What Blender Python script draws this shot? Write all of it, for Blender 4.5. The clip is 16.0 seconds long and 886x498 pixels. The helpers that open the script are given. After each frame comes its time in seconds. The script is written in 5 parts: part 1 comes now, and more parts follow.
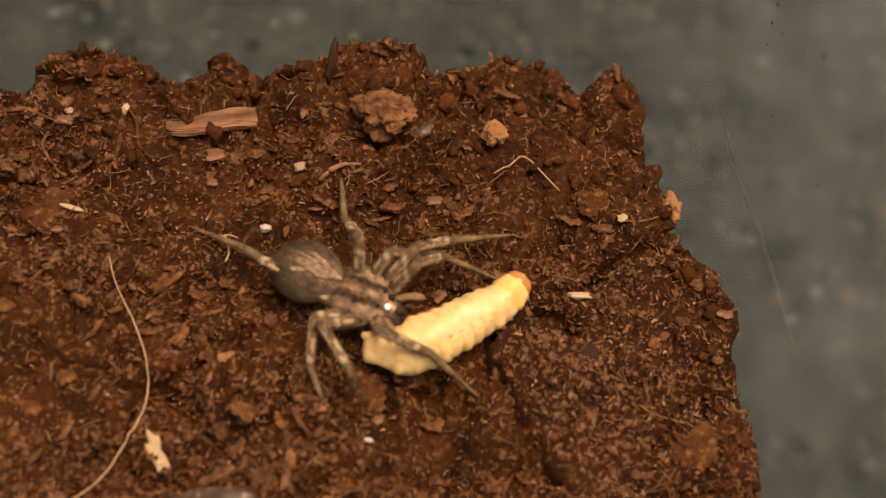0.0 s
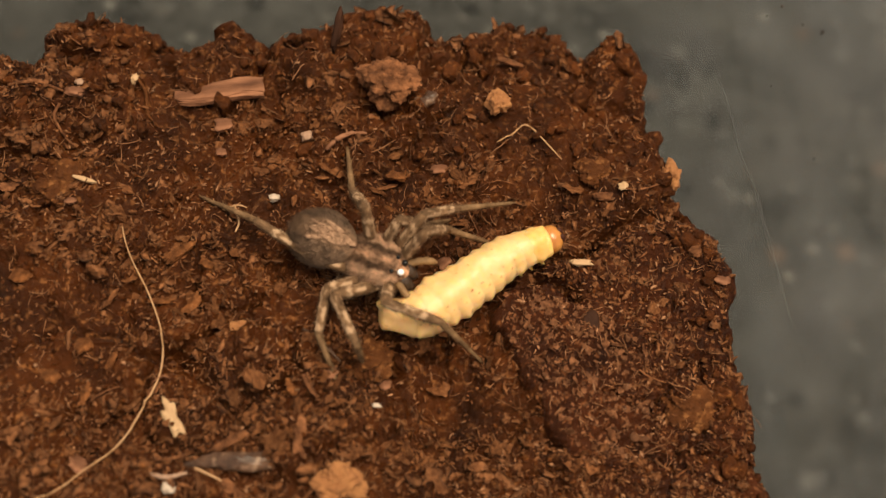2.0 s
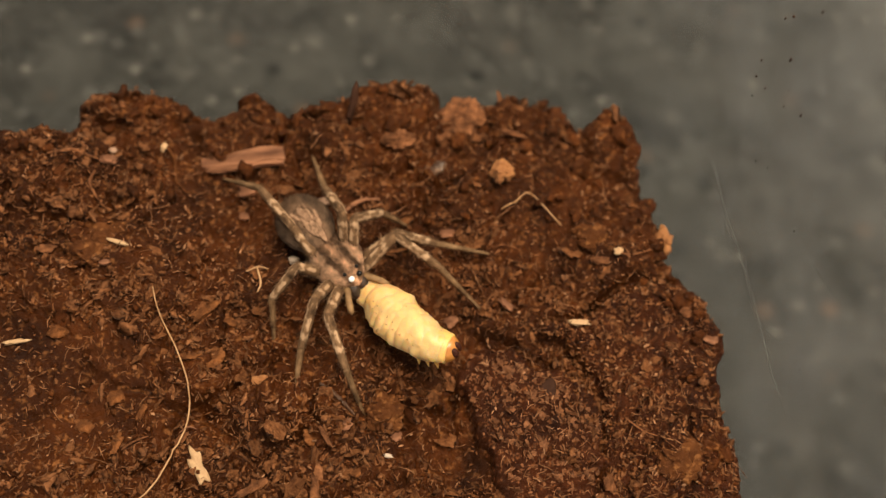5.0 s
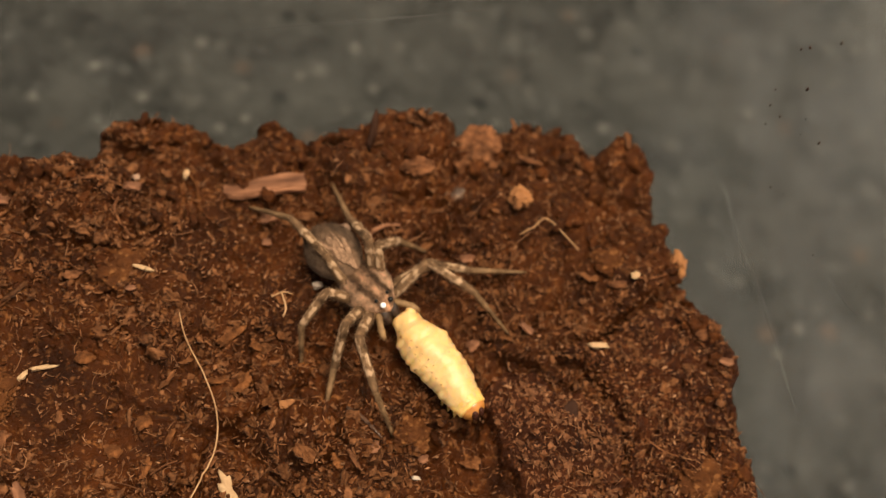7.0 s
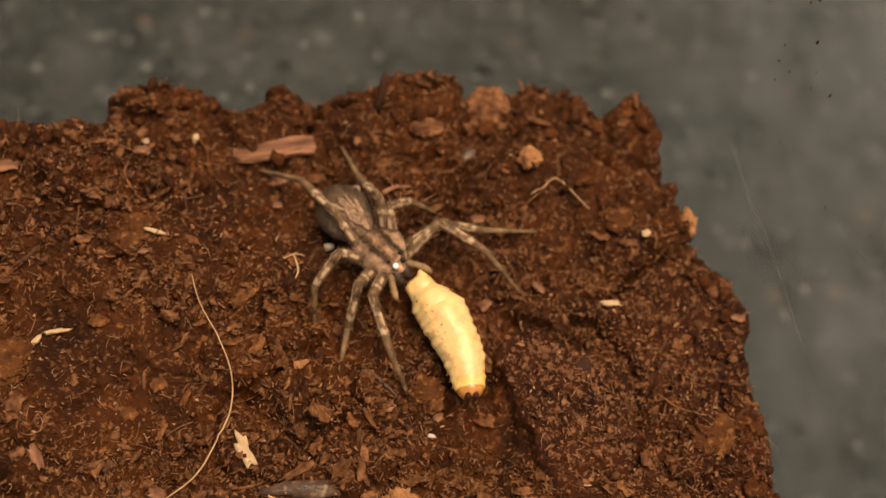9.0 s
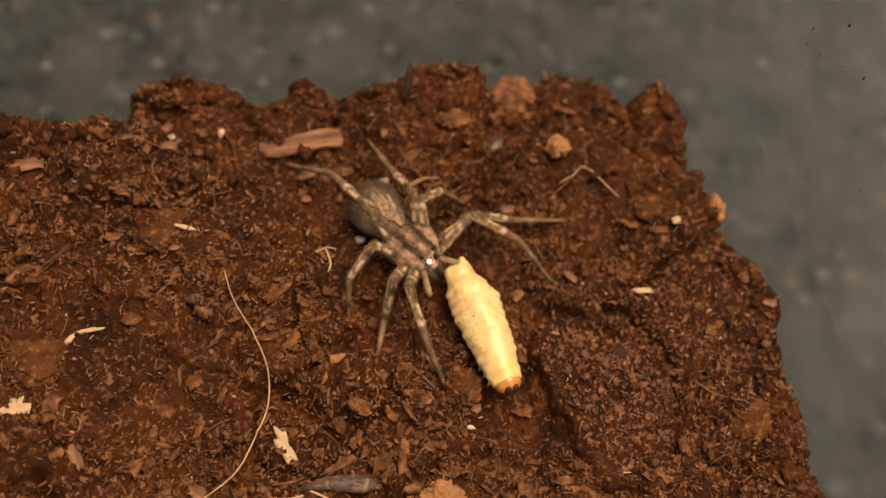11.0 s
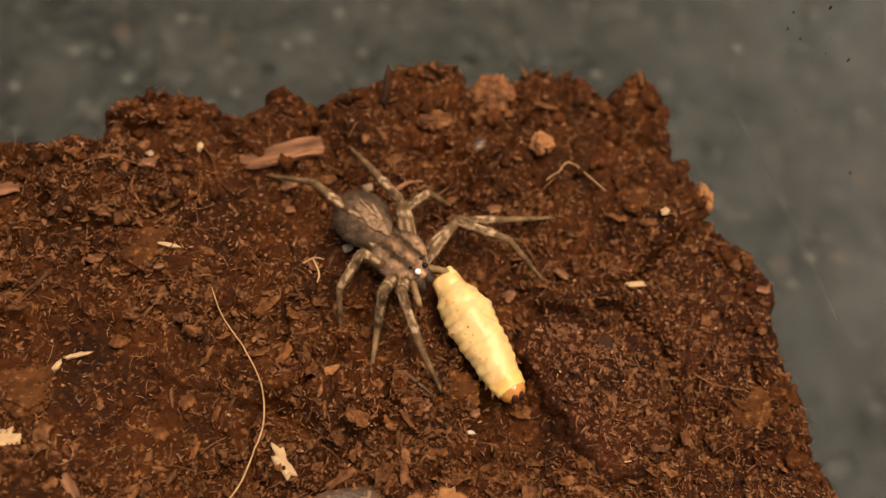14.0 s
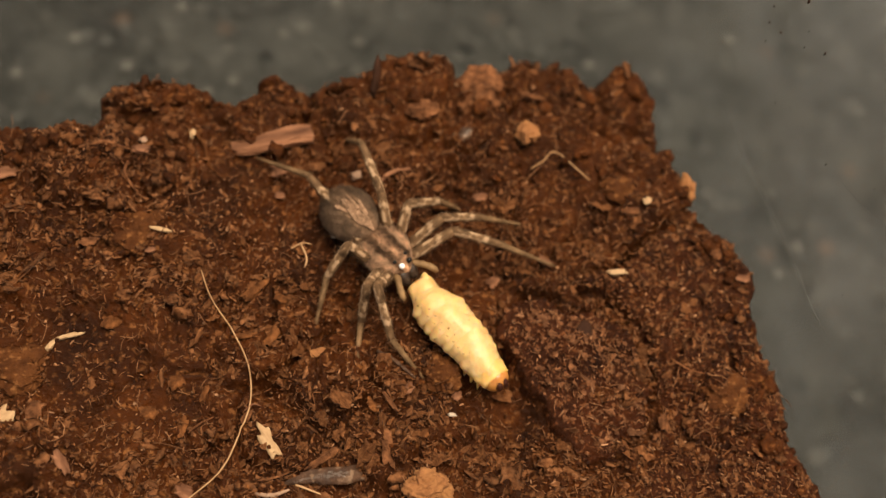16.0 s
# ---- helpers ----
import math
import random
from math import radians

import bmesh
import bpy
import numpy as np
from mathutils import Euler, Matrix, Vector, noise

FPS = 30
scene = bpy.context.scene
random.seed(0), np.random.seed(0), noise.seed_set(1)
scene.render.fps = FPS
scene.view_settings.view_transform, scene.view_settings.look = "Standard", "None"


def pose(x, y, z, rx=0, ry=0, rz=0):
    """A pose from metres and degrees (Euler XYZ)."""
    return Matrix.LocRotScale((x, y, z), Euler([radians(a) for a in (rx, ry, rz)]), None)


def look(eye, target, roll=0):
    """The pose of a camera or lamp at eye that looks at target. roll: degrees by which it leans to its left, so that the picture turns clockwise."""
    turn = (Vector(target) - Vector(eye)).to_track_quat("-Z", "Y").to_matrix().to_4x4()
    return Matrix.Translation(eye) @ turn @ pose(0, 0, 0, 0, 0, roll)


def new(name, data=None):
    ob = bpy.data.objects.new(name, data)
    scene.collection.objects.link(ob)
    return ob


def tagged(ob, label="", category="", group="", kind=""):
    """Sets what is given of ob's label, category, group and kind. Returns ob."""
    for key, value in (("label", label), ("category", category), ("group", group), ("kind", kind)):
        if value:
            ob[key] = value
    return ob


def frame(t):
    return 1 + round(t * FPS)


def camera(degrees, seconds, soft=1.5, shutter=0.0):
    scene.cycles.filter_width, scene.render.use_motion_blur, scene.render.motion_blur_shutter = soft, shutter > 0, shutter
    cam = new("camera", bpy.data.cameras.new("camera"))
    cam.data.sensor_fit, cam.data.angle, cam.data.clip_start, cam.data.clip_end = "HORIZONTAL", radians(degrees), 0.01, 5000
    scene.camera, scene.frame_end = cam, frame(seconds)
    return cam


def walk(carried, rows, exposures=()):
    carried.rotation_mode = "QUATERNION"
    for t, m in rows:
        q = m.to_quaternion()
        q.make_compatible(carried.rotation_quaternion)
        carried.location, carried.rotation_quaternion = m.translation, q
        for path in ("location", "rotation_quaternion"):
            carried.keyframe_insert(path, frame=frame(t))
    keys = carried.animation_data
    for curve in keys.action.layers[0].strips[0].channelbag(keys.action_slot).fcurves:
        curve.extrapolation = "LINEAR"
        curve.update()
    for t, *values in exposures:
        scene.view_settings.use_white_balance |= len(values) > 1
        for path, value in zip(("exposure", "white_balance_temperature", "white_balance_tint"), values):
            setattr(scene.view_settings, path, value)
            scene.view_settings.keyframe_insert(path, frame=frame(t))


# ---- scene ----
cam = camera(40.69, 16.0, soft=1.3, shutter=0.4)
PATH = [
    (0, pose(-0.00827, -0.03538, 0.08439, 26.677, -4.023, 1.543)),
    (0.5, pose(-0.00741, -0.03376, 0.08332, 26.464, -3.774, 1.318)),
    (1, pose(-0.00612, -0.03243, 0.08376, 24.341, -3.878, 1.382)),
    (1.5, pose(-0.00817, -0.03209, 0.08638, 22.108, -3.811, 1.365)),
    (2, pose(-0.00887, -0.03344, 0.08779, 23.212, -3.891, 1.355)),
    (2.5, pose(-0.00911, -0.03367, 0.09108, 23.693, -3.806, 1.466)),
    (3, pose(-0.00837, -0.03390, 0.09598, 23.904, -3.515, 1.833)),
    (3.5, pose(-0.00738, -0.03280, 0.09546, 23.815, -3.688, 2.003)),
    (3.7, pose(-0.00856, -0.03202, 0.09601, 23.395, -3.804, 2.062)),
    (5.8, pose(-0.01022, -0.03539, 0.09457, 25.869, -4.435, 1.397)),
    (6, pose(-0.01050, -0.03521, 0.09523, 25.965, -4.594, 1.326)),
    (6.5, pose(-0.01438, -0.03499, 0.09487, 26.059, -4.980, 1.202)),
    (7, pose(-0.01575, -0.03528, 0.09603, 26.234, -5.863, 0.675)),
    (7.5, pose(-0.01593, -0.03625, 0.09803, 26.307, -6.136, 0.288)),
    (8, pose(-0.01807, -0.03687, 0.09821, 26.247, -5.801, 0.366)),
    (8.5, pose(-0.01775, -0.03668, 0.09599, 25.869, -5.824, 0.112)),
    (9, pose(-0.01722, -0.03736, 0.09499, 25.643, -5.829, -0.145)),
    (9.5, pose(-0.01864, -0.03791, 0.09405, 25.513, -5.869, -0.353)),
    (11.8, pose(-0.02246, -0.03709, 0.09390, 25.704, -6.297, -3.476)),
    (12, pose(-0.02240, -0.03702, 0.09388, 25.344, -5.903, -3.937)),
    (12.5, pose(-0.02201, -0.03696, 0.09291, 25.357, -6.152, -4.551)),
    (13, pose(-0.02263, -0.03685, 0.09311, 25.783, -6.479, -4.717)),
    (13.5, pose(-0.02320, -0.03696, 0.09324, 25.712, -6.219, -4.728)),
    (14, pose(-0.02344, -0.03628, 0.09270, 25.856, -6.378, -5.031)),
    (14.5, pose(-0.02181, -0.03645, 0.09163, 26.149, -6.959, -5.381)),
    (15, pose(-0.02270, -0.03657, 0.09274, 25.931, -6.731, -5.282)),
    (15.5, pose(-0.02278, -0.03727, 0.09370, 25.791, -6.441, -5.070)),
    (16, pose(-0.02133, -0.03751, 0.09501, 25.163, -6.022, -4.272)),
]
walk(cam, PATH, [(0, 0.0), (2.0, 0.0), (3.0, 0.05), (6.5, 0.05), (8.5, 0.0), (16, 0.0)])
cam.data.dof.use_dof, cam.data.dof.focus_distance, cam.data.dof.aperture_fstop = True, 0.0960, 22.0

MM = 0.001

# ---------------------------------------------------------------- light
world = bpy.data.worlds.new("world")
scene.world = world
world.use_nodes = True
world.node_tree.nodes["Background"].inputs["Color"].default_value = (0.9, 0.84, 0.75, 1)
world.node_tree.nodes["Background"].inputs["Strength"].default_value = 0.52
scene.view_settings.exposure = 0.0

# assumed main light from above; its source is unseen
lamp = bpy.data.lights.new("unseen_overhead_light", "AREA")
lamp.shape, lamp.size = "DISK", 0.42
lamp.energy, lamp.color = 6.3, (1.0, 0.83, 0.60)
lamp_ob = new("unseen_overhead_light", lamp)
lamp_ob.matrix_world = look((0.10, 0.05, 0.56), (0, 0, 0))


# ---------------------------------------------------------------- materials
def mix_material(name, low, high, scale=400.0, rough=0.7, bump=0.3, bump_scale=1500.0, spots=None, spot_scale=700.0,
                 spot_low=0.6, spot_high=0.72, spread="noise", sss=0.0, coat=0.0, island=False, stretch=None, spec=0.5, patch=0.0, patch_scale=130.0, single=False):
    """A procedural surface: two colours mixed by a noise at two scales, optional spots of a third, fine relief."""
    m = bpy.data.materials.new(name)
    m.use_nodes = True
    nt = m.node_tree
    n, link = nt.nodes, nt.links.new
    bsdf = n["Principled BSDF"]
    at = n.new("ShaderNodeTexCoord")
    src = at.outputs["Object"]
    if stretch:
        mp = n.new("ShaderNodeMapping")
        mp.inputs["Scale"].default_value = stretch
        link(src, mp.inputs["Vector"])
        src = mp.outputs["Vector"]
    big = n.new("ShaderNodeTexNoise")
    big.inputs["Scale"].default_value, big.inputs["Detail"].default_value = scale, 6.0
    big.inputs["Roughness"].default_value = 0.65
    link(src, big.inputs["Vector"])
    ramp = n.new("ShaderNodeValToRGB")
    ramp.color_ramp.elements[0].position, ramp.color_ramp.elements[1].position = 0.32, 0.68
    ramp.color_ramp.elements[0].color, ramp.color_ramp.elements[1].color = (*low, 1), (*high, 1)
    link(big.outputs["Fac"], ramp.inputs["Fac"])
    colour = ramp.outputs["Color"]
    if spots:
        sp = n.new("ShaderNodeTexNoise")
        sp.inputs["Scale"].default_value, sp.inputs["Detail"].default_value = spot_scale, 3.0
        link(src, sp.inputs["Vector"])
        r2 = n.new("ShaderNodeValToRGB")
        r2.color_ramp.elements[0].position, r2.color_ramp.elements[1].position = spot_low, spot_high
        link(sp.outputs["Fac"], r2.inputs["Fac"])
        mx = n.new("ShaderNodeMix")
        mx.data_type = "RGBA"
        link(r2.outputs["Color"], mx.inputs["Factor"])
        link(colour, mx.inputs["A"])
        mx.inputs["B"].default_value = (*spots, 1)
        colour = mx.outputs["Result"]
    if patch:
        pn = n.new("ShaderNodeTexNoise")
        pn.inputs["Scale"].default_value, pn.inputs["Detail"].default_value = patch_scale, 4.0
        link(src, pn.inputs["Vector"])
        pr = n.new("ShaderNodeMapRange")
        pr.inputs["From Min"].default_value, pr.inputs["From Max"].default_value = 0.35, 0.65
        pr.inputs["To Min"].default_value, pr.inputs["To Max"].default_value = 1 - patch, 1 + patch
        link(pn.outputs["Fac"], pr.inputs["Value"])
        ph = n.new("ShaderNodeHueSaturation")
        link(pr.outputs["Result"], ph.inputs["Value"])
        link(colour, ph.inputs["Color"])
        colour = ph.outputs["Color"]
    if island:
        geo = n.new("ShaderNodeObjectInfo" if single else "ShaderNodeNewGeometry")
        hsv = n.new("ShaderNodeHueSaturation")
        mr = n.new("ShaderNodeMapRange")
        mr.inputs["To Min"].default_value, mr.inputs["To Max"].default_value = 0.72, 1.6
        link(geo.outputs["Random" if single else "Random Per Island"], mr.inputs["Value"])
        link(mr.outputs["Result"], hsv.inputs["Value"])
        link(colour, hsv.inputs["Color"])
        colour = hsv.outputs["Color"]
    link(colour, bsdf.inputs["Base Color"])
    bsdf.inputs["Roughness"].default_value = rough
    bsdf.inputs["Specular IOR Level"].default_value = spec
    bsdf.inputs["Coat Weight"].default_value = coat
    if sss:
        bsdf.inputs["Subsurface Weight"].default_value = sss
        bsdf.inputs["Subsurface Radius"].default_value = (1.0, 0.55, 0.2)
        bsdf.inputs["Subsurface Scale"].default_value = 0.0012
    if bump:
        bn = n.new("ShaderNodeTexNoise")
        bn.inputs["Scale"].default_value, bn.inputs["Detail"].default_value = bump_scale, 6.0
        bn.inputs["Roughness"].default_value = 0.68
        link(src, bn.inputs["Vector"])
        bp = n.new("ShaderNodeBump")
        bp.inputs["Strength"].default_value, bp.inputs["Distance"].default_value = bump, 0.0004
        link(bn.outputs["Fac"], bp.inputs["Height"])
        link(bp.outputs["Normal"], bsdf.inputs["Normal"])
    return m


def worktop_material():
    """Grey speckled stone, its grains soft-edged."""
    m = mix_material("worktop", (0.016, 0.0165, 0.0155), (0.052, 0.0525, 0.048), scale=150, rough=0.75, bump=0.05, bump_scale=300, spec=0.08)
    nt = m.node_tree
    n, link = nt.nodes, nt.links.new
    bsdf = n["Principled BSDF"]
    base = bsdf.inputs["Base Color"].links[0].from_socket
    at = [k for k in n if k.bl_idname == "ShaderNodeTexCoord"][0]
    for scale, edge, colour in ((330.0, 0.36, (0.115, 0.112, 0.10)), (150.0, 0.26, (0.11, 0.078, 0.058)), (430.0, 0.5, (0.075, 0.076, 0.071)), (300.0, 0.5, (0.007, 0.008, 0.008)), (210.0, 0.34, (0.085, 0.084, 0.076))):
        vo = n.new("ShaderNodeTexVoronoi")
        vo.inputs["Scale"].default_value = scale
        link(at.outputs["Object"], vo.inputs["Vector"])
        near = n.new("ShaderNodeMapRange")
        near.interpolation_type = "SMOOTHSTEP"
        near.inputs["From Min"].default_value, near.inputs["From Max"].default_value = edge, 0.0
        link(vo.outputs["Distance"], near.inputs["Value"])
        some = n.new("ShaderNodeMapRange")
        some.inputs["From Min"].default_value, some.inputs["From Max"].default_value = 0.45, 1.0
        sep = n.new("ShaderNodeSeparateColor")
        link(vo.outputs["Color"], sep.inputs["Color"])
        link(sep.outputs["Red"], some.inputs["Value"])
        mul = n.new("ShaderNodeMath")
        mul.operation = "MULTIPLY"
        link(near.outputs["Result"], mul.inputs[0])
        link(some.outputs["Result"], mul.inputs[1])
        mx = n.new("ShaderNodeMix")
        mx.data_type = "RGBA"
        link(mul.outputs["Value"], mx.inputs["Factor"])
        link(base, mx.inputs["A"])
        mx.inputs["B"].default_value = (*colour, 1)
        base = mx.outputs["Result"]
    link(base, bsdf.inputs["Base Color"])
    return m


def plastic_material():
    """Clear, slightly hazy plastic."""
    m = bpy.data.materials.new("clear_plastic")
    m.use_nodes = True
    nt = m.node_tree
    n, link = nt.nodes, nt.links.new
    n.remove(n["Principled BSDF"])
    clear, haze, gloss = n.new("ShaderNodeBsdfTransparent"), n.new("ShaderNodeBsdfDiffuse"), n.new("ShaderNodeBsdfGlossy")
    through_haze, both = n.new("ShaderNodeBsdfTranslucent"), n.new("ShaderNodeMixShader")
    through_haze.inputs["Color"].default_value = (0.40, 0.42, 0.42, 1)
    link(haze.outputs["BSDF"], both.inputs[1])
    link(through_haze.outputs["BSDF"], both.inputs[2])
    haze.inputs["Color"].default_value = (0.53, 0.52, 0.50, 1)
    gloss.inputs["Roughness"].default_value = 0.3
    at = n.new("ShaderNodeTexCoord")
    cloud = n.new("ShaderNodeTexNoise")
    cloud.inputs["Scale"].default_value, cloud.inputs["Detail"].default_value = 120.0, 9.0
    cloud.inputs["Roughness"].default_value = 0.68
    link(at.outputs["Object"], cloud.inputs["Vector"])
    amount = n.new("ShaderNodeMapRange")
    amount.inputs["From Min"].default_value, amount.inputs["From Max"].default_value = 0.3, 0.7
    amount.inputs["To Min"].default_value, amount.inputs["To Max"].default_value = 0.003, 0.052
    link(cloud.outputs["Fac"], amount.inputs["Value"])
    # the brighter light at the tub's east end is put in as extra haze
    place, east_lift, more = n.new("ShaderNodeSeparateXYZ"), n.new("ShaderNodeMapRange"), n.new("ShaderNodeMath")
    link(at.outputs["Object"], place.inputs["Vector"])
    link(place.outputs["X"], east_lift.inputs["Value"])
    east_lift.inputs["From Min"].default_value, east_lift.inputs["From Max"].default_value = 0.031, 0.0445
    east_lift.inputs["To Min"].default_value, east_lift.inputs["To Max"].default_value = 1.35, 7.0
    more.operation = "MULTIPLY"
    link(amount.outputs["Result"], more.inputs[0])
    link(east_lift.outputs["Result"], more.inputs[1])
    a, b = n.new("ShaderNodeMixShader"), n.new("ShaderNodeMixShader")
    link(more.outputs["Value"], a.inputs["Fac"])
    link(clear.outputs["BSDF"], a.inputs[1])
    link(both.outputs["Shader"], a.inputs[2])
    b.inputs["Fac"].default_value = 0.012
    link(a.outputs["Shader"], b.inputs[1])
    link(gloss.outputs["BSDF"], b.inputs[2])
    link(b.outputs["Shader"], n["Material Output"].inputs["Surface"])
    return m


M_SOIL = mix_material("soil", (0.0260, 0.0066, 0.0009), (0.0653, 0.0175, 0.0028), scale=420, rough=0.42, bump=1.0, bump_scale=1600,
                      spots=(0.1724, 0.0668, 0.0211), spot_scale=1800, spot_low=0.56, spot_high=0.71, spec=0.12, patch=0.45, patch_scale=140)
M_CRUMB = mix_material("soil_crumb", (0.0275, 0.0072, 0.0011), (0.0813, 0.0236, 0.0048), scale=1100, rough=0.45, bump=1.0, bump_scale=2200, island=True, spec=0.14,
                       spots=(0.1724, 0.0636, 0.0188), spot_scale=1800, spot_low=0.57, spot_high=0.71)
M_CHIP = mix_material("coir_chip", (0.0492, 0.0152, 0.0043), (0.2127, 0.0882, 0.0355), scale=1600, rough=0.42, bump=0.8, bump_scale=2600, island=True, spec=0.14)
M_CRUST_CRUMB = mix_material("crust_crumb", (0.0480, 0.0155, 0.0050), (0.2020, 0.0860, 0.0390), scale=1600, rough=0.42, bump=0.8, bump_scale=2600, island=True, spec=0.16)
M_PIECE = mix_material("coir_piece", (0.0567, 0.0173, 0.0048), (0.2269, 0.0934, 0.0370), scale=1400, rough=0.45, bump=0.9, bump_scale=2600, island=True, single=True, spec=0.14)
M_FIBRE = mix_material("coir_fibre", (0.0842, 0.0342, 0.0146), (0.2713, 0.1326, 0.0643), scale=500, rough=0.5, bump=0.0, island=True, spec=0.12)
M_BARK = mix_material("bark_flake", (0.0921, 0.0312, 0.0097), (0.2428, 0.0920, 0.0309), scale=1400, rough=0.5, bump=0.9, bump_scale=2800, patch=0.4, patch_scale=700, spec=0.12)
M_CLOD = mix_material("soil_clod", (0.0473, 0.0141, 0.0034), (0.1330, 0.0460, 0.0128), scale=700, rough=0.5, bump=1.0, bump_scale=1800,
                      spots=(0.2266, 0.0928, 0.0309), spot_scale=1900, spot_low=0.56, spot_high=0.70, spec=0.12)
M_CRUST = mix_material("soil_crust", (0.0200, 0.0048, 0.0009), (0.0520, 0.0136, 0.0034), scale=650, rough=0.42, bump=1.0, bump_scale=2000,
                       spots=(0.1563, 0.0558, 0.0198), spot_scale=2100, spot_low=0.56, spot_high=0.70, spec=0.13, patch=0.35)
M_WOOD = mix_material("pink_wood", (0.130, 0.050, 0.024), (0.275, 0.125, 0.066), scale=420, rough=0.6, bump=0.8, bump_scale=1300, stretch=(0.3, 1.5, 1.0), spec=0.15, patch=0.35, patch_scale=420)
M_ORANGE = mix_material("orange_pith", (0.26, 0.095, 0.028), (0.44, 0.19, 0.062), scale=900, rough=0.8, bump=0.9, bump_scale=2600)
M_CLUMP = mix_material("coir_clump", (0.10, 0.036, 0.014), (0.27, 0.11, 0.046), scale=1200, rough=0.7, bump=1.0, bump_scale=2600, patch=0.35, patch_scale=600, spec=0.15)
M_ROOT = mix_material("dry_root", (0.30, 0.155, 0.066), (0.50, 0.29, 0.14), scale=700, rough=0.5, bump=0.2)
M_PALE = mix_material("pale_flake", (0.3700, 0.2150, 0.1050), (0.5800, 0.3800, 0.2050), scale=800, rough=0.7, bump=0.5)
M_PINK = mix_material("pinkish_grit", (0.24, 0.135, 0.085), (0.44, 0.28, 0.19), scale=900, rough=0.6, bump=0.5, spec=0.2)
M_FLECK = mix_material("tan_fleck", (0.1172, 0.0496, 0.0211), (0.3014, 0.1466, 0.0702), scale=900, rough=0.45, bump=0.4, spec=0.3, island=True)
M_WHITE = mix_material("white_grit", (0.34, 0.25, 0.18), (0.58, 0.46, 0.36), scale=900, rough=0.5, bump=0.3)
M_HUSK = mix_material("brown_husk", (0.028, 0.012, 0.006), (0.105, 0.050, 0.026), scale=900, rough=0.4, bump=0.8, coat=0.2, spec=0.25,
                      spots=(0.24, 0.145, 0.090), spot_scale=1300, spot_low=0.58, spot_high=0.70)
M_DARK = mix_material("dark_splinter", (0.02, 0.008, 0.004), (0.06, 0.025, 0.014), scale=500, rough=0.7, bump=0.5, spec=0.1)
M_SCRATCH = mix_material("scratched_plastic", (0.045, 0.044, 0.040), (0.11, 0.108, 0.10), scale=300, rough=0.5, bump=0.0)
M_WORKTOP = worktop_material()
M_PLASTIC = plastic_material()
M_LARVA = mix_material("larva_skin", (0.755, 0.440, 0.165), (0.815, 0.520, 0.238), scale=260, rough=0.36, bump=0.35, bump_scale=700,
                       spots=(0.3040, 0.1440, 0.0440), spot_scale=1300, spot_low=0.66, spot_high=0.72, sss=0.5, patch=0.1, patch_scale=400)
M_LARVA_HEAD = mix_material("larva_head", (0.36, 0.125, 0.025), (0.60, 0.26, 0.06), scale=700, rough=0.28, bump=0.15, coat=0.4)
M_NECK = mix_material("larva_neck", (0.72, 0.36, 0.08), (0.88, 0.56, 0.20), scale=500, rough=0.34, bump=0.25, bump_scale=1400, sss=0.35)
M_JAW = mix_material("larva_jaw", (0.022, 0.006, 0.003), (0.075, 0.018, 0.007), scale=1500, rough=0.45, bump=0.6, bump_scale=3000, spec=0.3)
M_LEG = mix_material("spider_leg", (0.036, 0.0190, 0.0090), (0.230, 0.131, 0.068), scale=900, stretch=(0.8, 1.3, 1.3), rough=0.75, bump=0.5, bump_scale=4000,
                     spots=(0.46, 0.300, 0.182), spec=0.15, spot_scale=1300, spot_low=0.54, spot_high=0.66)
M_LEG_TIP = mix_material("spider_leg_tip", (0.08, 0.042, 0.018), (0.250, 0.145, 0.070), scale=900, spec=0.25, rough=0.65, bump=0.4, bump_scale=4000)
M_PALP = mix_material("spider_palp", (0.13, 0.068, 0.026), (0.32, 0.185, 0.078), scale=900, rough=0.6, bump=0.4, bump_scale=4000)
M_EYE = mix_material("spider_eye", (0.004, 0.004, 0.004), (0.01, 0.008, 0.007), scale=300, rough=0.3, bump=0.0, coat=0.0, spec=0.3)
# white colour stands in for the light that one eye throws back
M_EYE_GLINT = mix_material("painted_eye_glint", (0.92, 0.95, 0.98), (0.98, 0.98, 1.0), scale=300, rough=0.1, bump=0.0, coat=1.0)
M_FANG = mix_material("spider_jaw", (0.018, 0.011, 0.008), (0.06, 0.035, 0.022), scale=900, rough=0.4, bump=0.3)


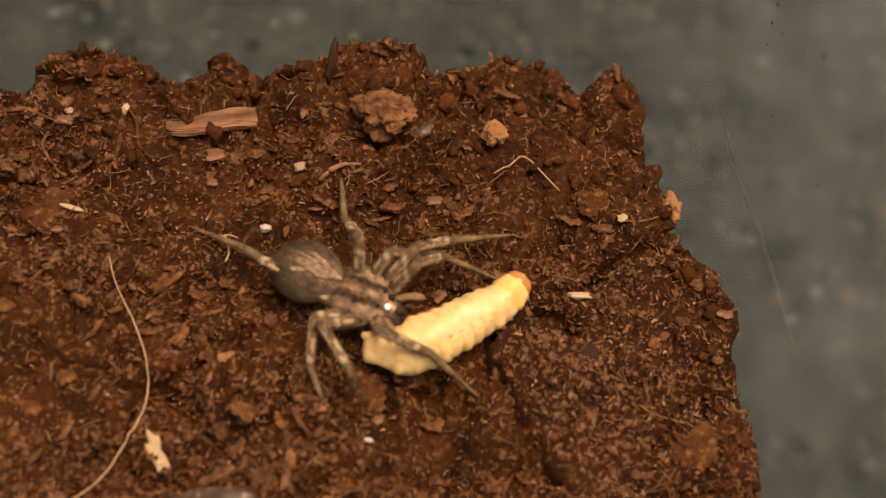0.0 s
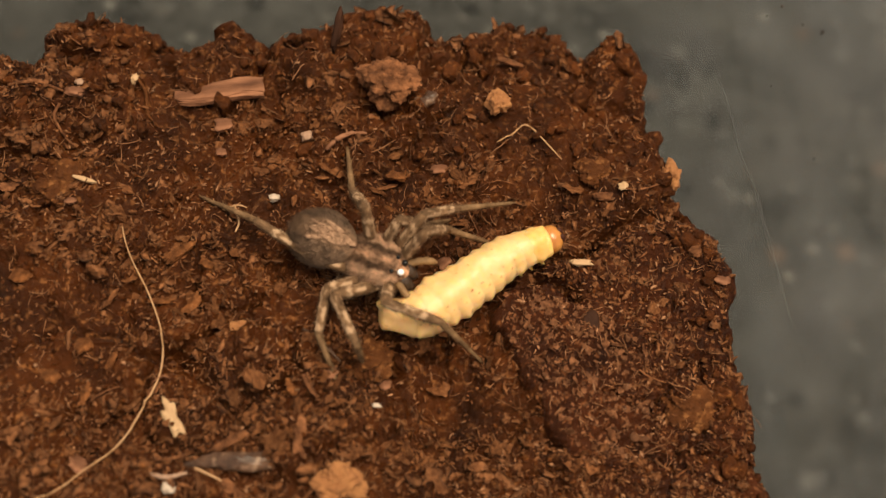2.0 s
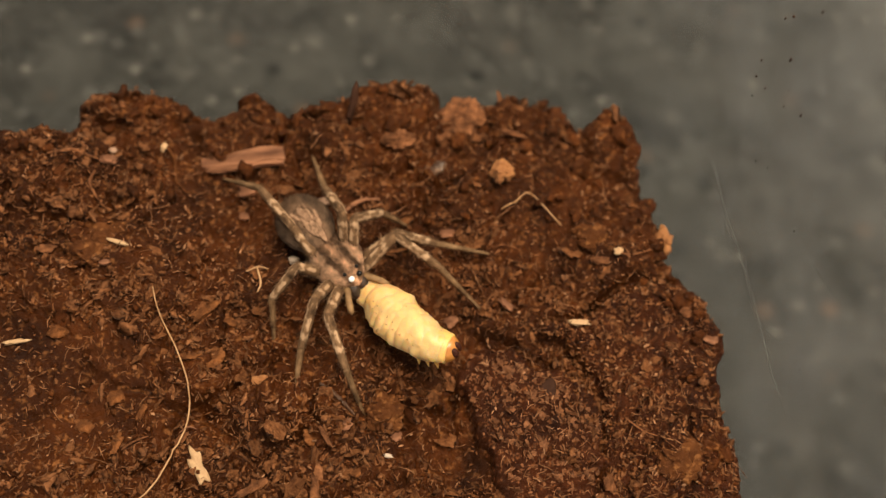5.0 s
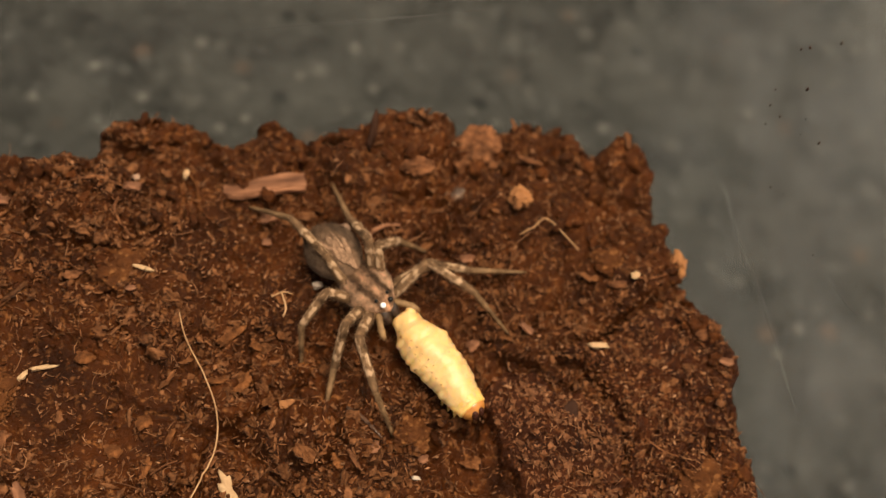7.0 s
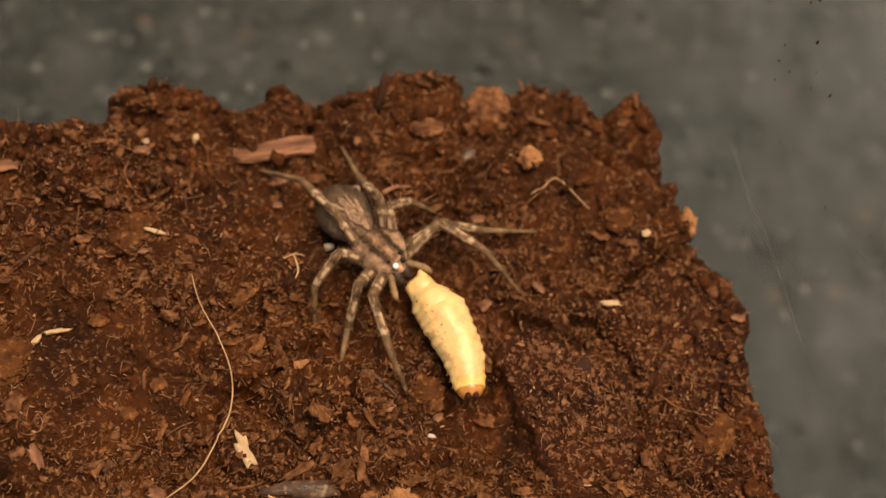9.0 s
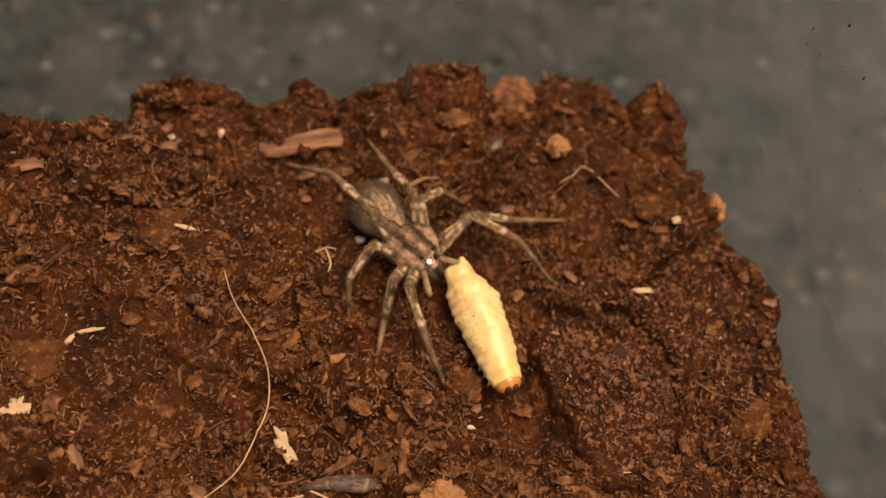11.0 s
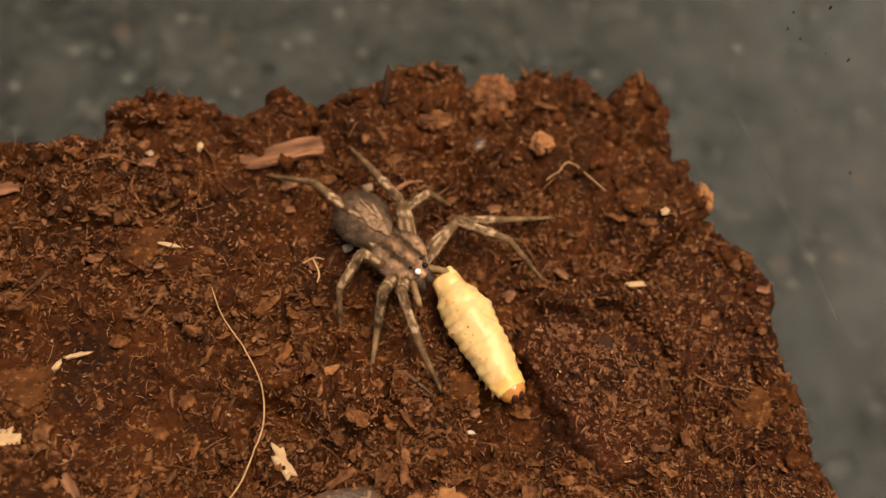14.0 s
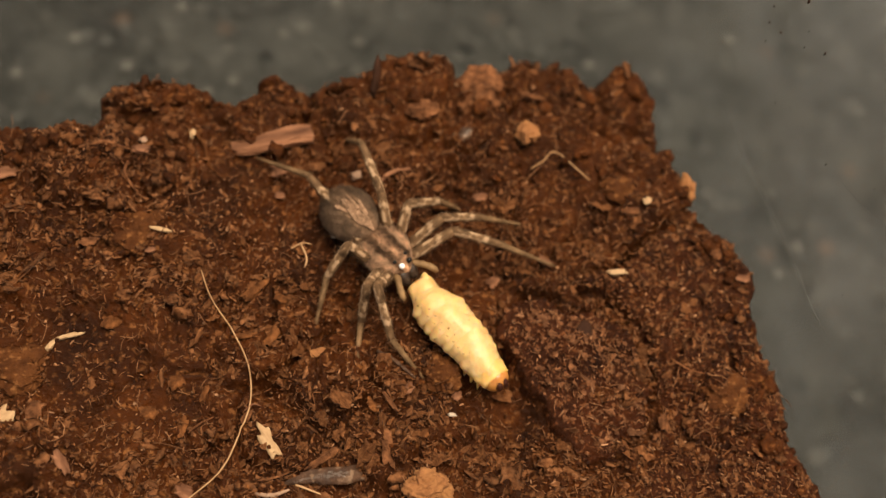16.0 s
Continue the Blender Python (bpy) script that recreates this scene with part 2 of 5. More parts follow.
def striped_material(name, centre, side, edge, w0, w1, wob=0.25, scale=700.0, deep=0.22, high=1.9):
    """Hairy body colour with a pale band along the middle and darker sides, in the part's own space (y across)."""
    m = mix_material(name, (0, 0, 0), (1, 1, 1), scale=scale, rough=0.75, bump=0.7, bump_scale=4200, spec=0.15)
    nt = m.node_tree
    n, link = nt.nodes, nt.links.new
    bsdf = n["Principled BSDF"]
    grain = bsdf.inputs["Base Color"].links[0].from_node
    at = [k for k in n if k.bl_idname == "ShaderNodeTexCoord"][0]
    sep = n.new("ShaderNodeSeparateXYZ")
    link(at.outputs["Object"], sep.inputs["Vector"])
    ab = n.new("ShaderNodeMath")
    ab.operation = "ABSOLUTE"
    link(sep.outputs["Y"], ab.inputs[0])
    wn = n.new("ShaderNodeTexNoise")
    wn.inputs["Scale"].default_value, wn.inputs["Detail"].default_value = 900.0, 3.0
    link(at.outputs["Object"], wn.inputs["Vector"])
    wm = n.new("ShaderNodeMath")
    wm.operation = "MULTIPLY_ADD"
    link(wn.outputs["Fac"], wm.inputs[0])
    wm.inputs[1].default_value = wob * 4 * MM
    link(ab.outputs["Value"], wm.inputs[2])
    mr = n.new("ShaderNodeMapRange")
    mr.inputs["From Min"].default_value, mr.inputs["From Max"].default_value = 0.0, 3.0 * MM
    link(wm.outputs["Value"], mr.inputs["Value"])
    ramp = n.new("ShaderNodeValToRGB")
    e = ramp.color_ramp.elements
    e[0].position, e[0].color = w0, (*centre, 1)
    e[1].position, e[1].color = w0 + 0.07, (*side, 1)
    k = e.new(w1)
    k.color = (*side, 1)
    k = e.new(min(w1 + 0.1, 0.99))
    k.color = (*edge, 1)
    link(mr.outputs["Result"], ramp.inputs["Fac"])
    mul = n.new("ShaderNodeMix")
    mul.data_type, mul.blend_type = "RGBA", "MULTIPLY"
    mul.inputs["Factor"].default_value = 1.0
    grain.color_ramp.elements[0].color, grain.color_ramp.elements[1].color = (deep, deep * 0.96, deep * 0.92, 1), (high, high * 0.95, high * 0.91, 1)
    link(ramp.outputs["Color"], mul.inputs["A"])
    link(grain.outputs["Color"], mul.inputs["B"])
    link(mul.outputs["Result"], bsdf.inputs["Base Color"])
    return m


M_MARK = mix_material("spider_mark", (0.17, 0.100, 0.060), (0.60, 0.360, 0.225), scale=900, rough=0.75, bump=0.6, bump_scale=4000, spec=0.15)
M_CARAPACE = striped_material("spider_carapace", (0.58, 0.345, 0.215), (0.185, 0.108, 0.066), (0.50, 0.315, 0.205), 0.37, 0.55, wob=0.42, scale=1000, deep=0.18, high=1.85)
M_ABDOMEN = striped_material("spider_abdomen", (0.235, 0.146, 0.092), (0.160, 0.104, 0.069), (0.185, 0.122, 0.082), 0.42, 0.8, scale=1200, deep=0.6, high=1.45)


# ---------------------------------------------------------------- building helpers
def mesh_from(bm, material, smooth=True):
    me = bpy.data.meshes.new("mesh")
    bm.to_mesh(me)
    bm.free()
    if material:
        me.materials.append(material)
    if smooth:
        me.shade_smooth()
    return me


def mesh_of(verts, faces, material, smooth=True):
    me = bpy.data.meshes.new("mesh")
    me.from_pydata([tuple(v) for v in verts], [], faces)
    me.materials.append(material)
    if smooth:
        me.shade_smooth()
    return me


def part(name, me, parent, label=""):
    ob = new(name, me)
    ob.parent = parent
    return tagged(ob, label) if label else ob


def thing(name, me, label, category, m=None, group="", kind=""):
    ob = new(name, me)
    if m is not None:
        ob.matrix_world = m
    return tagged(ob, label, category, group, kind)


class Lattice:
    """Smooth random values over the plane, and domes scattered over it (in mm)."""

    def __init__(self, seed):
        self.r = np.random.RandomState(seed).rand(3, 256, 256)

    def value(self, x, y, size):
        u, v = x / size + 37.3, y / size + 81.7
        i, j = np.floor(u).astype(int), np.floor(v).astype(int)
        fu, fv = u - i, v - j
        fu, fv = fu * fu * (3 - 2 * fu), fv * fv * (3 - 2 * fv)
        r = self.r[0]
        g = lambda a, b: r[a % 256, b % 256]
        return (g(i, j) * (1 - fu) + g(i + 1, j) * fu) * (1 - fv) + (g(i, j + 1) * (1 - fu) + g(i + 1, j + 1) * fu) * fv - 0.5

    def fractal(self, x, y, size, octaves=3):
        return sum(self.value(x + 13.1 * k, y - 7.7 * k, size / 2**k) / 2**k for k in range(octaves))

    def domes(self, x, y, size):
        u, v = x / size + 51.2, y / size + 23.9
        i, j = np.floor(u).astype(int), np.floor(v).astype(int)
        best = np.zeros_like(u)
        for di in (-1, 0, 1):
            for dj in (-1, 0, 1):
                a, b = (i + di) % 256, (j + dj) % 256
                cx, cy = i + di + self.r[0][a, b], j + dj + self.r[1][a, b]
                rad = 0.35 + 0.65 * self.r[2][a, b]
                d2 = ((u - cx) ** 2 + (v - cy) ** 2) / rad**2
                best = np.maximum(best, rad * np.sqrt(np.maximum(0, 1 - d2)))
        return best


def cell_edges(lat, x, y, size):
    """How far a place is from the joint between two clods, in parts of a clod."""
    u, v = x / size + 71.3, y / size + 44.4
    i, j = np.floor(u).astype(int), np.floor(v).astype(int)
    f1, f2 = np.full(u.shape, 9.0), np.full(u.shape, 9.0)
    for di in (-1, 0, 1):
        for dj in (-1, 0, 1):
            a, b = (i + di) % 256, (j + dj) % 256
            d = np.hypot(u - i - di - lat.r[1][a, b], v - j - dj - lat.r[2][a, b])
            f2 = np.minimum(f2, np.maximum(f1, d))
            f1 = np.minimum(f1, d)
    return f2 - f1


L1, L2, L3 = Lattice(3), Lattice(11), Lattice(29)

# plan of the soil block's free edge, in mm, and of the firmer slab in it
EDGE = [(-70, 17), (-46.8, 18.8), (-39, 19.6), (-38, 24.3), (-36, 25), (-31, 24), (-25.5, 22.6), (-22.4, 25.1), (-19.7, 23), (-14, 24.9), (-11, 26.7),
        (-6, 26.6), (-4.7, 24.6), (-1.1, 25.6), (0.5, 27.5), (5.3, 26.2), (9.1, 24), (10.5, 25.9), (12.6, 23.5), (13.8, 17.6), (15.5, 12.2),
        (15.6, 9.3), (18.7, 6.9), (20.1, 2.5), (19.1, -1.2), (20.9, -6.5), (21.0, -12), (22.4, -16), (22.5, -46), (-70, -46)]
SLAB = [(3.0, 3.3), (7.3, 4.4), (12, 7.8), (16.8, 8.2), (24, 8.4), (24, -19), (6, -19), (7.5, -14), (9, -11), (9.6, -7), (9, -3), (8, 0.6), (5.5, 1.9)]
# the loose piece of crust beside it, where it lies at first
CRUST = [(1.0, 1.4), (0.3, -0.6), (0.5, -2.4), (1.2, -3.8), (2.1, -5.0), (2.5, -6.8), (4.1, -8.0), (4.7, -9.8), (6.2, -11.4), (6.9, -13.0),
         (9.4, -12.2), (12, -12.6), (13.4, -9.6), (12.6, -6.5), (13.2, -3), (10.4, -1.2), (9.4, 0.6), (6.6, 0.4), (4.6, 1.6)]


def rounded(poly, cuts=2):
    """The plan with its corners cut round."""
    for _ in range(cuts):
        poly = [q for (ax, ay), (bx, by) in zip(poly, poly[1:] + poly[:1])
                for q in ((0.8 * ax + 0.2 * bx, 0.8 * ay + 0.2 * by), (0.2 * ax + 0.8 * bx, 0.2 * ay + 0.8 * by))]
    return poly


def inside_by(x, y, poly):
    """Signed distance to a polygon in mm: positive inside."""
    best, odd = np.full(x.shape, 1e9), np.zeros(x.shape, bool)
    for (ax, ay), (bx, by) in zip(poly, poly[1:] + poly[:1]):
        ex, ey = bx - ax, by - ay
        t = np.clip(((x - ax) * ex + (y - ay) * ey) / (ex * ex + ey * ey), 0, 1)
        best = np.minimum(best, np.hypot(x - ax - t * ex, y - ay - t * ey))
        if ey:
            odd ^= ((ay > y) != (by > y)) & (x < ax + (y - ay) * ex / ey)
    return np.where(odd, best, -best)


EDGE, SLAB, CRUST = rounded(EDGE), rounded(SLAB), rounded(CRUST, 1)


def step(v, a, b):
    t = np.clip((v - a) / (b - a), 0, 1)
    return t * t * (3 - 2 * t)


def soil_height(x, y):
    """The soil's surface in mm, without its drop at the edge."""
    x, y = np.asarray(x, float), np.asarray(y, float)
    wx = x + 0.9 * L2.fractal(x, y, 3.0)
    wy = y + 0.9 * L3.fractal(x, y, 3.0)
    slab = inside_by(x + 1.2 * L1.value(x, y, 2.2) + 0.5 * L2.value(x, y, 0.8), y + 1.2 * L3.value(x, y, 2.2), SLAB)
    on = step(slab, -0.1, 0.5)
    rim = step(y, 10, 20) + step(x, 8, 14) * step(y, 4, 9)
    rim = np.clip(rim, 0, 1)
    flat = step(-np.hypot((x + 36) / 9, (y + 4) / 6), -1.2, -0.7)
    h = 2.3 * L1.fractal(x, y, 13.0, 2)
    rough = (0.75 + 1.35 * rim) * (1 - 0.75 * flat)
    h = h + rough * 1.25 * L1.domes(wx, wy, 5.2) - 0.5 * rough
    patch = step(L3.value(x, y, 6.0), -0.25, 0.3)
    fine = (1 - 0.55 * on) * (1 - 0.65 * flat)
    h = h + fine * (0.70 * patch * L2.domes(wx, wy, 2.3) + (0.3 + 0.45 * patch) * L3.domes(wx, wy, 1.1) + 1.1 * np.abs(L2.fractal(wx, wy, 2.6, 3)))
    h = h + 1.0 * L3.fractal(x, y, 1.4, 3) * (1 - 0.45 * flat) + 0.10 * L2.domes(x, y, 0.6)
    h = h * (1 - 0.35 * on) + 0.75 * on * step(slab, -0.1, 1.2) * step(y, -13, -6)
    crack = step(y, -11, -6) * np.exp(-((slab + 0.25) / 0.33) ** 2) * (0.45 + 0.9 * np.clip(L2.value(x, y, 5.0) + 0.4, 0, 1))
    joint = np.exp(-((cell_edges(L2, wx, wy, 8.5) / 0.045) ** 2)) * step(L3.value(x + 9, y, 7.0), 0.0, 0.28)
    joint = joint + 0.7 * np.exp(-((cell_edges(L1, wx + 2, wy, 4.0) / 0.07) ** 2)) * step(L1.value(x, y + 5, 5.0), 0.05, 0.3)
    h = h - 1.5 * joint * (1 - 0.5 * flat)
    for ax, ay, bx, by in ((-2.9, 0.5, -3.1, -2.7), (-3.1, -2.7, -1.9, -4.5), (-1.9, -4.5, -0.8, -6.4), (-0.8, -6.4, 0.6, -8.6), (0.6, -8.6, 1.2, -10.2)):
        u = np.clip(((x - ax) * (bx - ax) + (y - ay) * (by - ay)) / ((bx - ax) ** 2 + (by - ay) ** 2), 0, 1)
        gap = np.hypot(x + 0.7 * L1.value(x, y, 1.3) - ax - u * (bx - ax), y + 0.7 * L3.value(x, y, 1.3) - ay - u * (by - ay))
        h = h - 1.1 * np.exp(-((gap / 0.19) ** 2)) * (0.4 + np.clip(L2.value(x, y, 2.0) + 0.4, 0, 1))
    pit = step(-L2.value(x + 2.0 * L1.value(x, y, 1.6) + 11, y + 2.0 * L3.value(x, y, 1.6), 3.8), 0.16, 0.40)
    h = h - (1.0 + 0.5 * rim) * pit * (1 - 0.85 * on) * (1 - flat)
    hollow = np.exp(-(((x + 3.0) / 2.4) ** 2 + ((y + 2.5) / 3.6) ** 2))
    return h - 1.9 * crack - 0.55 * hollow - 0.35


# ---------------------------------------------------------------- the worktop, the tub and its soil
TUB_Z, RIM_Z = -22.0, 42.0
TUB_TURN, TUB_CORNER, TUB_SIZE = 4.5, (18.9, 30.3), (84.0, 76.0)


def box_mesh(x0, x1, y0, y1, z0, z1, material, bevel=0.0):
    bm = bmesh.new()
    bmesh.ops.create_cube(bm, size=1.0, matrix=Matrix.LocRotScale(((x0 + x1) / 2, (y0 + y1) / 2, (z0 + z1) / 2), None, (x1 - x0, y1 - y0, z1 - z0)))
    if bevel:
        bmesh.ops.bevel(bm, geom=bm.edges[:], offset=bevel, segments=3, affect="EDGES")
    return mesh_from(bm, material, False)


thing("worktop", box_mesh(-0.7, 0.7, -0.45, 0.45, -0.053, -0.0237, M_WORKTOP, 0.004), "grey speckled stone worktop under the tub", "worktop", kind="structure")


def tub_ring(grow, z):
    """A rounded rectangle of the tub's walls, at a height, in mm."""
    w, d, r = TUB_SIZE[0] / 2 + grow, TUB_SIZE[1] / 2 + grow, 8.0 + grow
    out = []
    for cx, cy, a0 in ((w - r, d - r, 0), (-w + r, d - r, 90), (-w + r, -d + r, 180), (w - r, -d + r, 270)):
        for k in range(9):
            a = radians(a0 + 90 * k / 8)
            out.append(Vector((cx + r * math.cos(a), cy + r * math.sin(a), z)) * MM)
    return out


def tub_matrix():
    turn = Matrix.Rotation(radians(TUB_TURN), 4, "Z")
    mid = turn @ Vector((TUB_SIZE[0] / 2, TUB_SIZE[1] / 2, 0))
    return Matrix.Translation(((TUB_CORNER[0] - mid.x) * MM, (TUB_CORNER[1] - mid.y) * MM, 0)) @ turn


def build_tub():
    def loft(rings, material, caps=()):
        verts = [v for ring in rings for v in ring]
        n = len(rings[0])
        faces = [(a * n + k, a * n + (k + 1) % n, a * n + n + (k + 1) % n, a * n + n + k) for a in range(len(rings) - 1) for k in range(n)]
        for c in caps:
            faces.append(tuple(range(c * n, c * n + n)) if c else tuple(reversed(range(n))))
        return mesh_of(verts, faces, material)

    draft = lambda z: 0.045 * z
    tub = thing("plastic_tub", None, "clear scratched plastic tub holding dark soil", "tub", tub_matrix())
    hs = [TUB_Z, -10, 5, 20, RIM_Z]
    wall = part("tub_wall", loft([tub_ring(draft(z) + 1.1, z) for z in hs] + [tub_ring(draft(RIM_Z), RIM_Z)] + [tub_ring(draft(z), z) for z in reversed(hs)], M_PLASTIC), tub)
    wall.visible_shadow = False
    base = part("tub_floor", loft([tub_ring(draft(TUB_Z) + 1.1, TUB_Z - 1.4), tub_ring(draft(TUB_Z) + 1.1, TUB_Z - 0.2)], M_PLASTIC, (0, 1)), tub)
    rim = part("tub_rim", loft([tub_ring(draft(RIM_Z) + a, RIM_Z + b) for a, b in ((1.2, -3), (3.5, -3), (3.5, 0.4), (-0.3, 0.4), (-0.3, 0.05), (1.2, 0.05))], M_PLASTIC), tub)
    rim.visible_shadow = False
    # scratches and specks on the inner faces: places along the wall and up, in mm
    def mark(name, pts, radius, material, side, label):
        half = TUB_SIZE[0] / 2 if side == "east" else TUB_SIZE[1] / 2
        line = [Vector((half + draft(z) - 0.05, u, z)) if side == "east" else Vector((u, half + draft(z) - 0.05, z)) for u, z in pts]
        v, f = ribbon(line, [radius * k for k in np.r_[0.4, np.ones(len(line) - 2), 0.4]], 5)
        part(name, mesh_of([w * MM for w in v], f, material), tub, label)

    mark("scratch", [(29.8, 0.3), (26.8, 1.6), (21.1, 2.5), (17.1, 4.0), (11.0, 5.0)], 0.022, M_SCRATCH, "east", "long faint pale scratch")
    mark("scratch", [(17.5, 4.2), (11.0, 5.4), (5.3, 6.3), (1.0, 7.6)], 0.016, M_SCRATCH, "east", "faint pale scratch")
    mark("scratch", [(-3.5, 10.2), (6.2, 11.5), (14.0, 12.6), (20.7, 13.8)], 0.016, M_SCRATCH, "north", "faint straight scratch")
    mark("scratch", [(12.0, 16.0), (9.0, 17.5), (6.0, 19.6)], 0.014, M_SCRATCH, "east", "faint pale scratch")
    r = random.Random(4)
    for u, z in ((29.5, 14.9), (29.8, 20.3), (28.9, 13.4), (26.3, 19.9), (21.4, 19.7), (26.3, 26.0), (27.0, 14.6), (29.0, 21.6)):
        k = r.uniform(0.22, 0.5)
        mark("dark_speck", [(u, z), (u - 0.15 * k, z - 0.4 * k), (u - 0.1 * k, z - k)], r.uniform(0.07, 0.13), M_DARK, "east", "dark dirt speck")
    for u, z in ((28.0, 12.0), (20.9, 12.4), (24.3, 18.5), (22.6, 10.5), (9.0, 20.1), (23.7, 17.2), (-2.3, 14.3), (0.5, 3.3), (14.0, 15.0), (4.0, 11.5)):
        k = r.uniform(0.12, 0.35)
        mark("pale_speck", [(u, z), (u - 0.3 * k, z - 0.4 * k), (u - 0.3 * k, z - k)], r.uniform(0.035, 0.075), M_SCRATCH, "east", "pale dust speck")
    return tub


def build_soil():
    xs = np.concatenate([np.arange(-60, -48, 1.5), np.arange(-48, 24.2, 0.27)])
    ys = np.concatenate([np.arange(-42, -20, 1.5), np.arange(-20, 30.2, 0.27)])
    gx, gy = np.meshgrid(xs, ys)
    gx = gx + 0.10 * L1.value(gx, gy, 0.45)
    gy = gy + 0.10 * L2.value(gx, gy, 0.45)
    d = inside_by(gx + 0.9 * L3.value(gx, gy, 1.6), gy + 0.9 * L1.value(gx, gy, 1.6), EDGE)
    h = soil_height(gx, gy)
    fall = step(-d, -1.6, 0.2)
    z = h - 1.2 * fall - 20.0 * step(-d, 0.0, 0.5)
    nx, ny = len(xs), len(ys)
    keep = d > -0.9
    idx = np.arange(nx * ny).reshape(ny, nx)
    quad = keep[:-1, :-1] & keep[1:, :-1] & keep[:-1, 1:] & keep[1:, 1:]
    faces = np.stack([idx[:-1, :-1], idx[:-1, 1:], idx[1:, 1:], idx[1:, :-1]], -1)[quad]
    used = np.unique(faces)
    back = np.zeros(nx * ny, int)
    back[used] = np.arange(len(used))
    verts = (np.stack([gx, gy, z], -1).reshape(-1, 3) * MM)[used]
    me = mesh_of(verts.tolist(), back[faces].tolist(), M_SOIL)
    me.materials.append(M_CRUST)
    mid = verts[back[faces]].mean(1) / MM
    firm = inside_by(mid[:, 0] + 1.2 * L1.value(mid[:, 0], mid[:, 1], 1.2), mid[:, 1] + 1.2 * L2.value(mid[:, 0], mid[:, 1], 1.2), SLAB) > 0.2
    me.polygons.foreach_set("material_index", firm.astype(np.int32))
    return thing("soil", me, "dark brown moist coconut-fibre soil filling the tub", "soil", kind="structure")


SOIL = build_soil()


def on_soil(x, y, lift=0.0):
    near = [(0, 0), (0.7, 0), (-0.7, 0), (0, 0.7), (0, -0.7)]
    hs = soil_height(np.array([x + a for a, _ in near]), np.array([y + b for _, b in near]))
    return Vector((x, y, float(max(hs.mean(), hs[0])) + lift)) * MM


def scatter(count, seed, x0=-50.0, x1=23.0, y0=-20.0, y1=28.0, margin=0.3):
    """Places on the soil in mm with the height, count of them inside the block's edge."""
    r = np.random.RandomState(seed)
    x, y = r.uniform(x0, x1, count), r.uniform(y0, y1, count)
    d = inside_by(x, y, EDGE)
    ok = d > margin
    x, y, d = x[ok], y[ok], d[ok]
    return np.stack([x, y, soil_height(x, y) - 1.2 * step(-d, -1.6, 0.2)], -1), r


def litter_share(x, y):
    """How thickly loose bits cover a place, 0 to 1: little on the smooth smeared patch, the packed mound and the soft lumps by the wall."""
    share = np.clip(0.78 + 1.7 * L3.value(x + 3, y + 8, 7.0) + 0.8 * L2.value(x, y, 2.6), 0.25, 1.0)
    for cx, cy, rx, ry, left in ((-36.5, -3.2, 8.5, 5.4, 0.12), (-25.5, 9.5, 7.0, 5.0, 0.3), (8.0, 12.5, 9.0, 6.0, 0.18), (-3.5, -8.0, 4.6, 3.4, 0.25),
                                 (0.0, 20.0, 15.0, 6.5, 0.2), (-22.0, 21.0, 14.0, 4.5, 0.35), (-13.0, 9.0, 9.0, 7.0, 0.5)):
        away = np.hypot((x - cx) / rx, (y - cy) / ry)
        share = share * (left + (1 - left) * step(away, 0.75, 1.15))
    return share


def lump_shape(seed, rough=0.35, sub=1):
    bm = bmesh.new()
    bmesh.ops.create_icosphere(bm, subdivisions=sub, radius=1.0)
    off = Vector((seed * 3.1, seed * 1.7, 0))
    for v in bm.verts:
        v.co *= 1 + rough * noise.noise(v.co * 1.3 + off) + 0.5 * rough * noise.noise(v.co * 3.1 + off)
    vs = np.array([v.co[:] for v in bm.verts])
    fs = np.array([[v.index for v in f.verts] for f in bm.faces])
    bm.free()
    return vs, fs


def flake_shape(seed):
    """A thin torn sliver of husk, curled along its length, with a ragged outline."""
    r = random.Random(seed)
    n, vs, fs = 6, [], []
    curl, twist, lean = r.uniform(-0.5, 0.9), r.uniform(-0.5, 0.5), r.uniform(-0.4, 0.4)
    for k in range(n):
        u = -1 + 2 * k / (n - 1)
        w = ((1 - abs(u) ** r.uniform(2.0, 4.0)) * r.uniform(0.65, 1.25) + 0.14) * (1.7 if seed % 2 else 1.0)
        mid, up = lean * u * u + r.uniform(-0.12, 0.12), curl * (u * u - 0.3) * 1.6
        for y, z in ((-w, 0.25), (0.0, 0.75), (w, 0.25), (0.0, -0.55)):
            a = twist * u
            vs.append((u * 1.05 + r.uniform(-0.14, 0.14), mid + y * math.cos(a) * r.uniform(0.8, 1.2), up + z * r.uniform(0.6, 1.5) + y * math.sin(a) * 0.8))
    for k in range(n - 1):
        for q in range(4):
            a, b = 4 * k + q, 4 * k + (q + 1) % 4
            fs += [(a, b, b + 4), (a, b + 4, a + 4)]
    fs += [(0, 2, 1), (0, 3, 2), (4 * n - 4, 4 * n - 3, 4 * n - 2), (4 * n - 4, 4 * n - 2, 4 * n - 1)]
    return np.array(vs), np.array(fs)


def turn_matrices(r, n, flat=False):
    q = r.normal(size=(n, 4))
    if flat:
        q[:, 1:3] *= 0.25
    q /= np.linalg.norm(q, axis=1, keepdims=True)
    w, x, y, z = q.T
    return np.stack([np.stack([1 - 2 * (y * y + z * z), 2 * (x * y - w * z), 2 * (x * z + w * y)], -1),
                     np.stack([2 * (x * y + w * z), 1 - 2 * (x * x + z * z), 2 * (y * z - w * x)], -1),
                     np.stack([2 * (x * z - w * y), 2 * (y * z + w * x), 1 - 2 * (x * x + y * y)], -1)], 1)


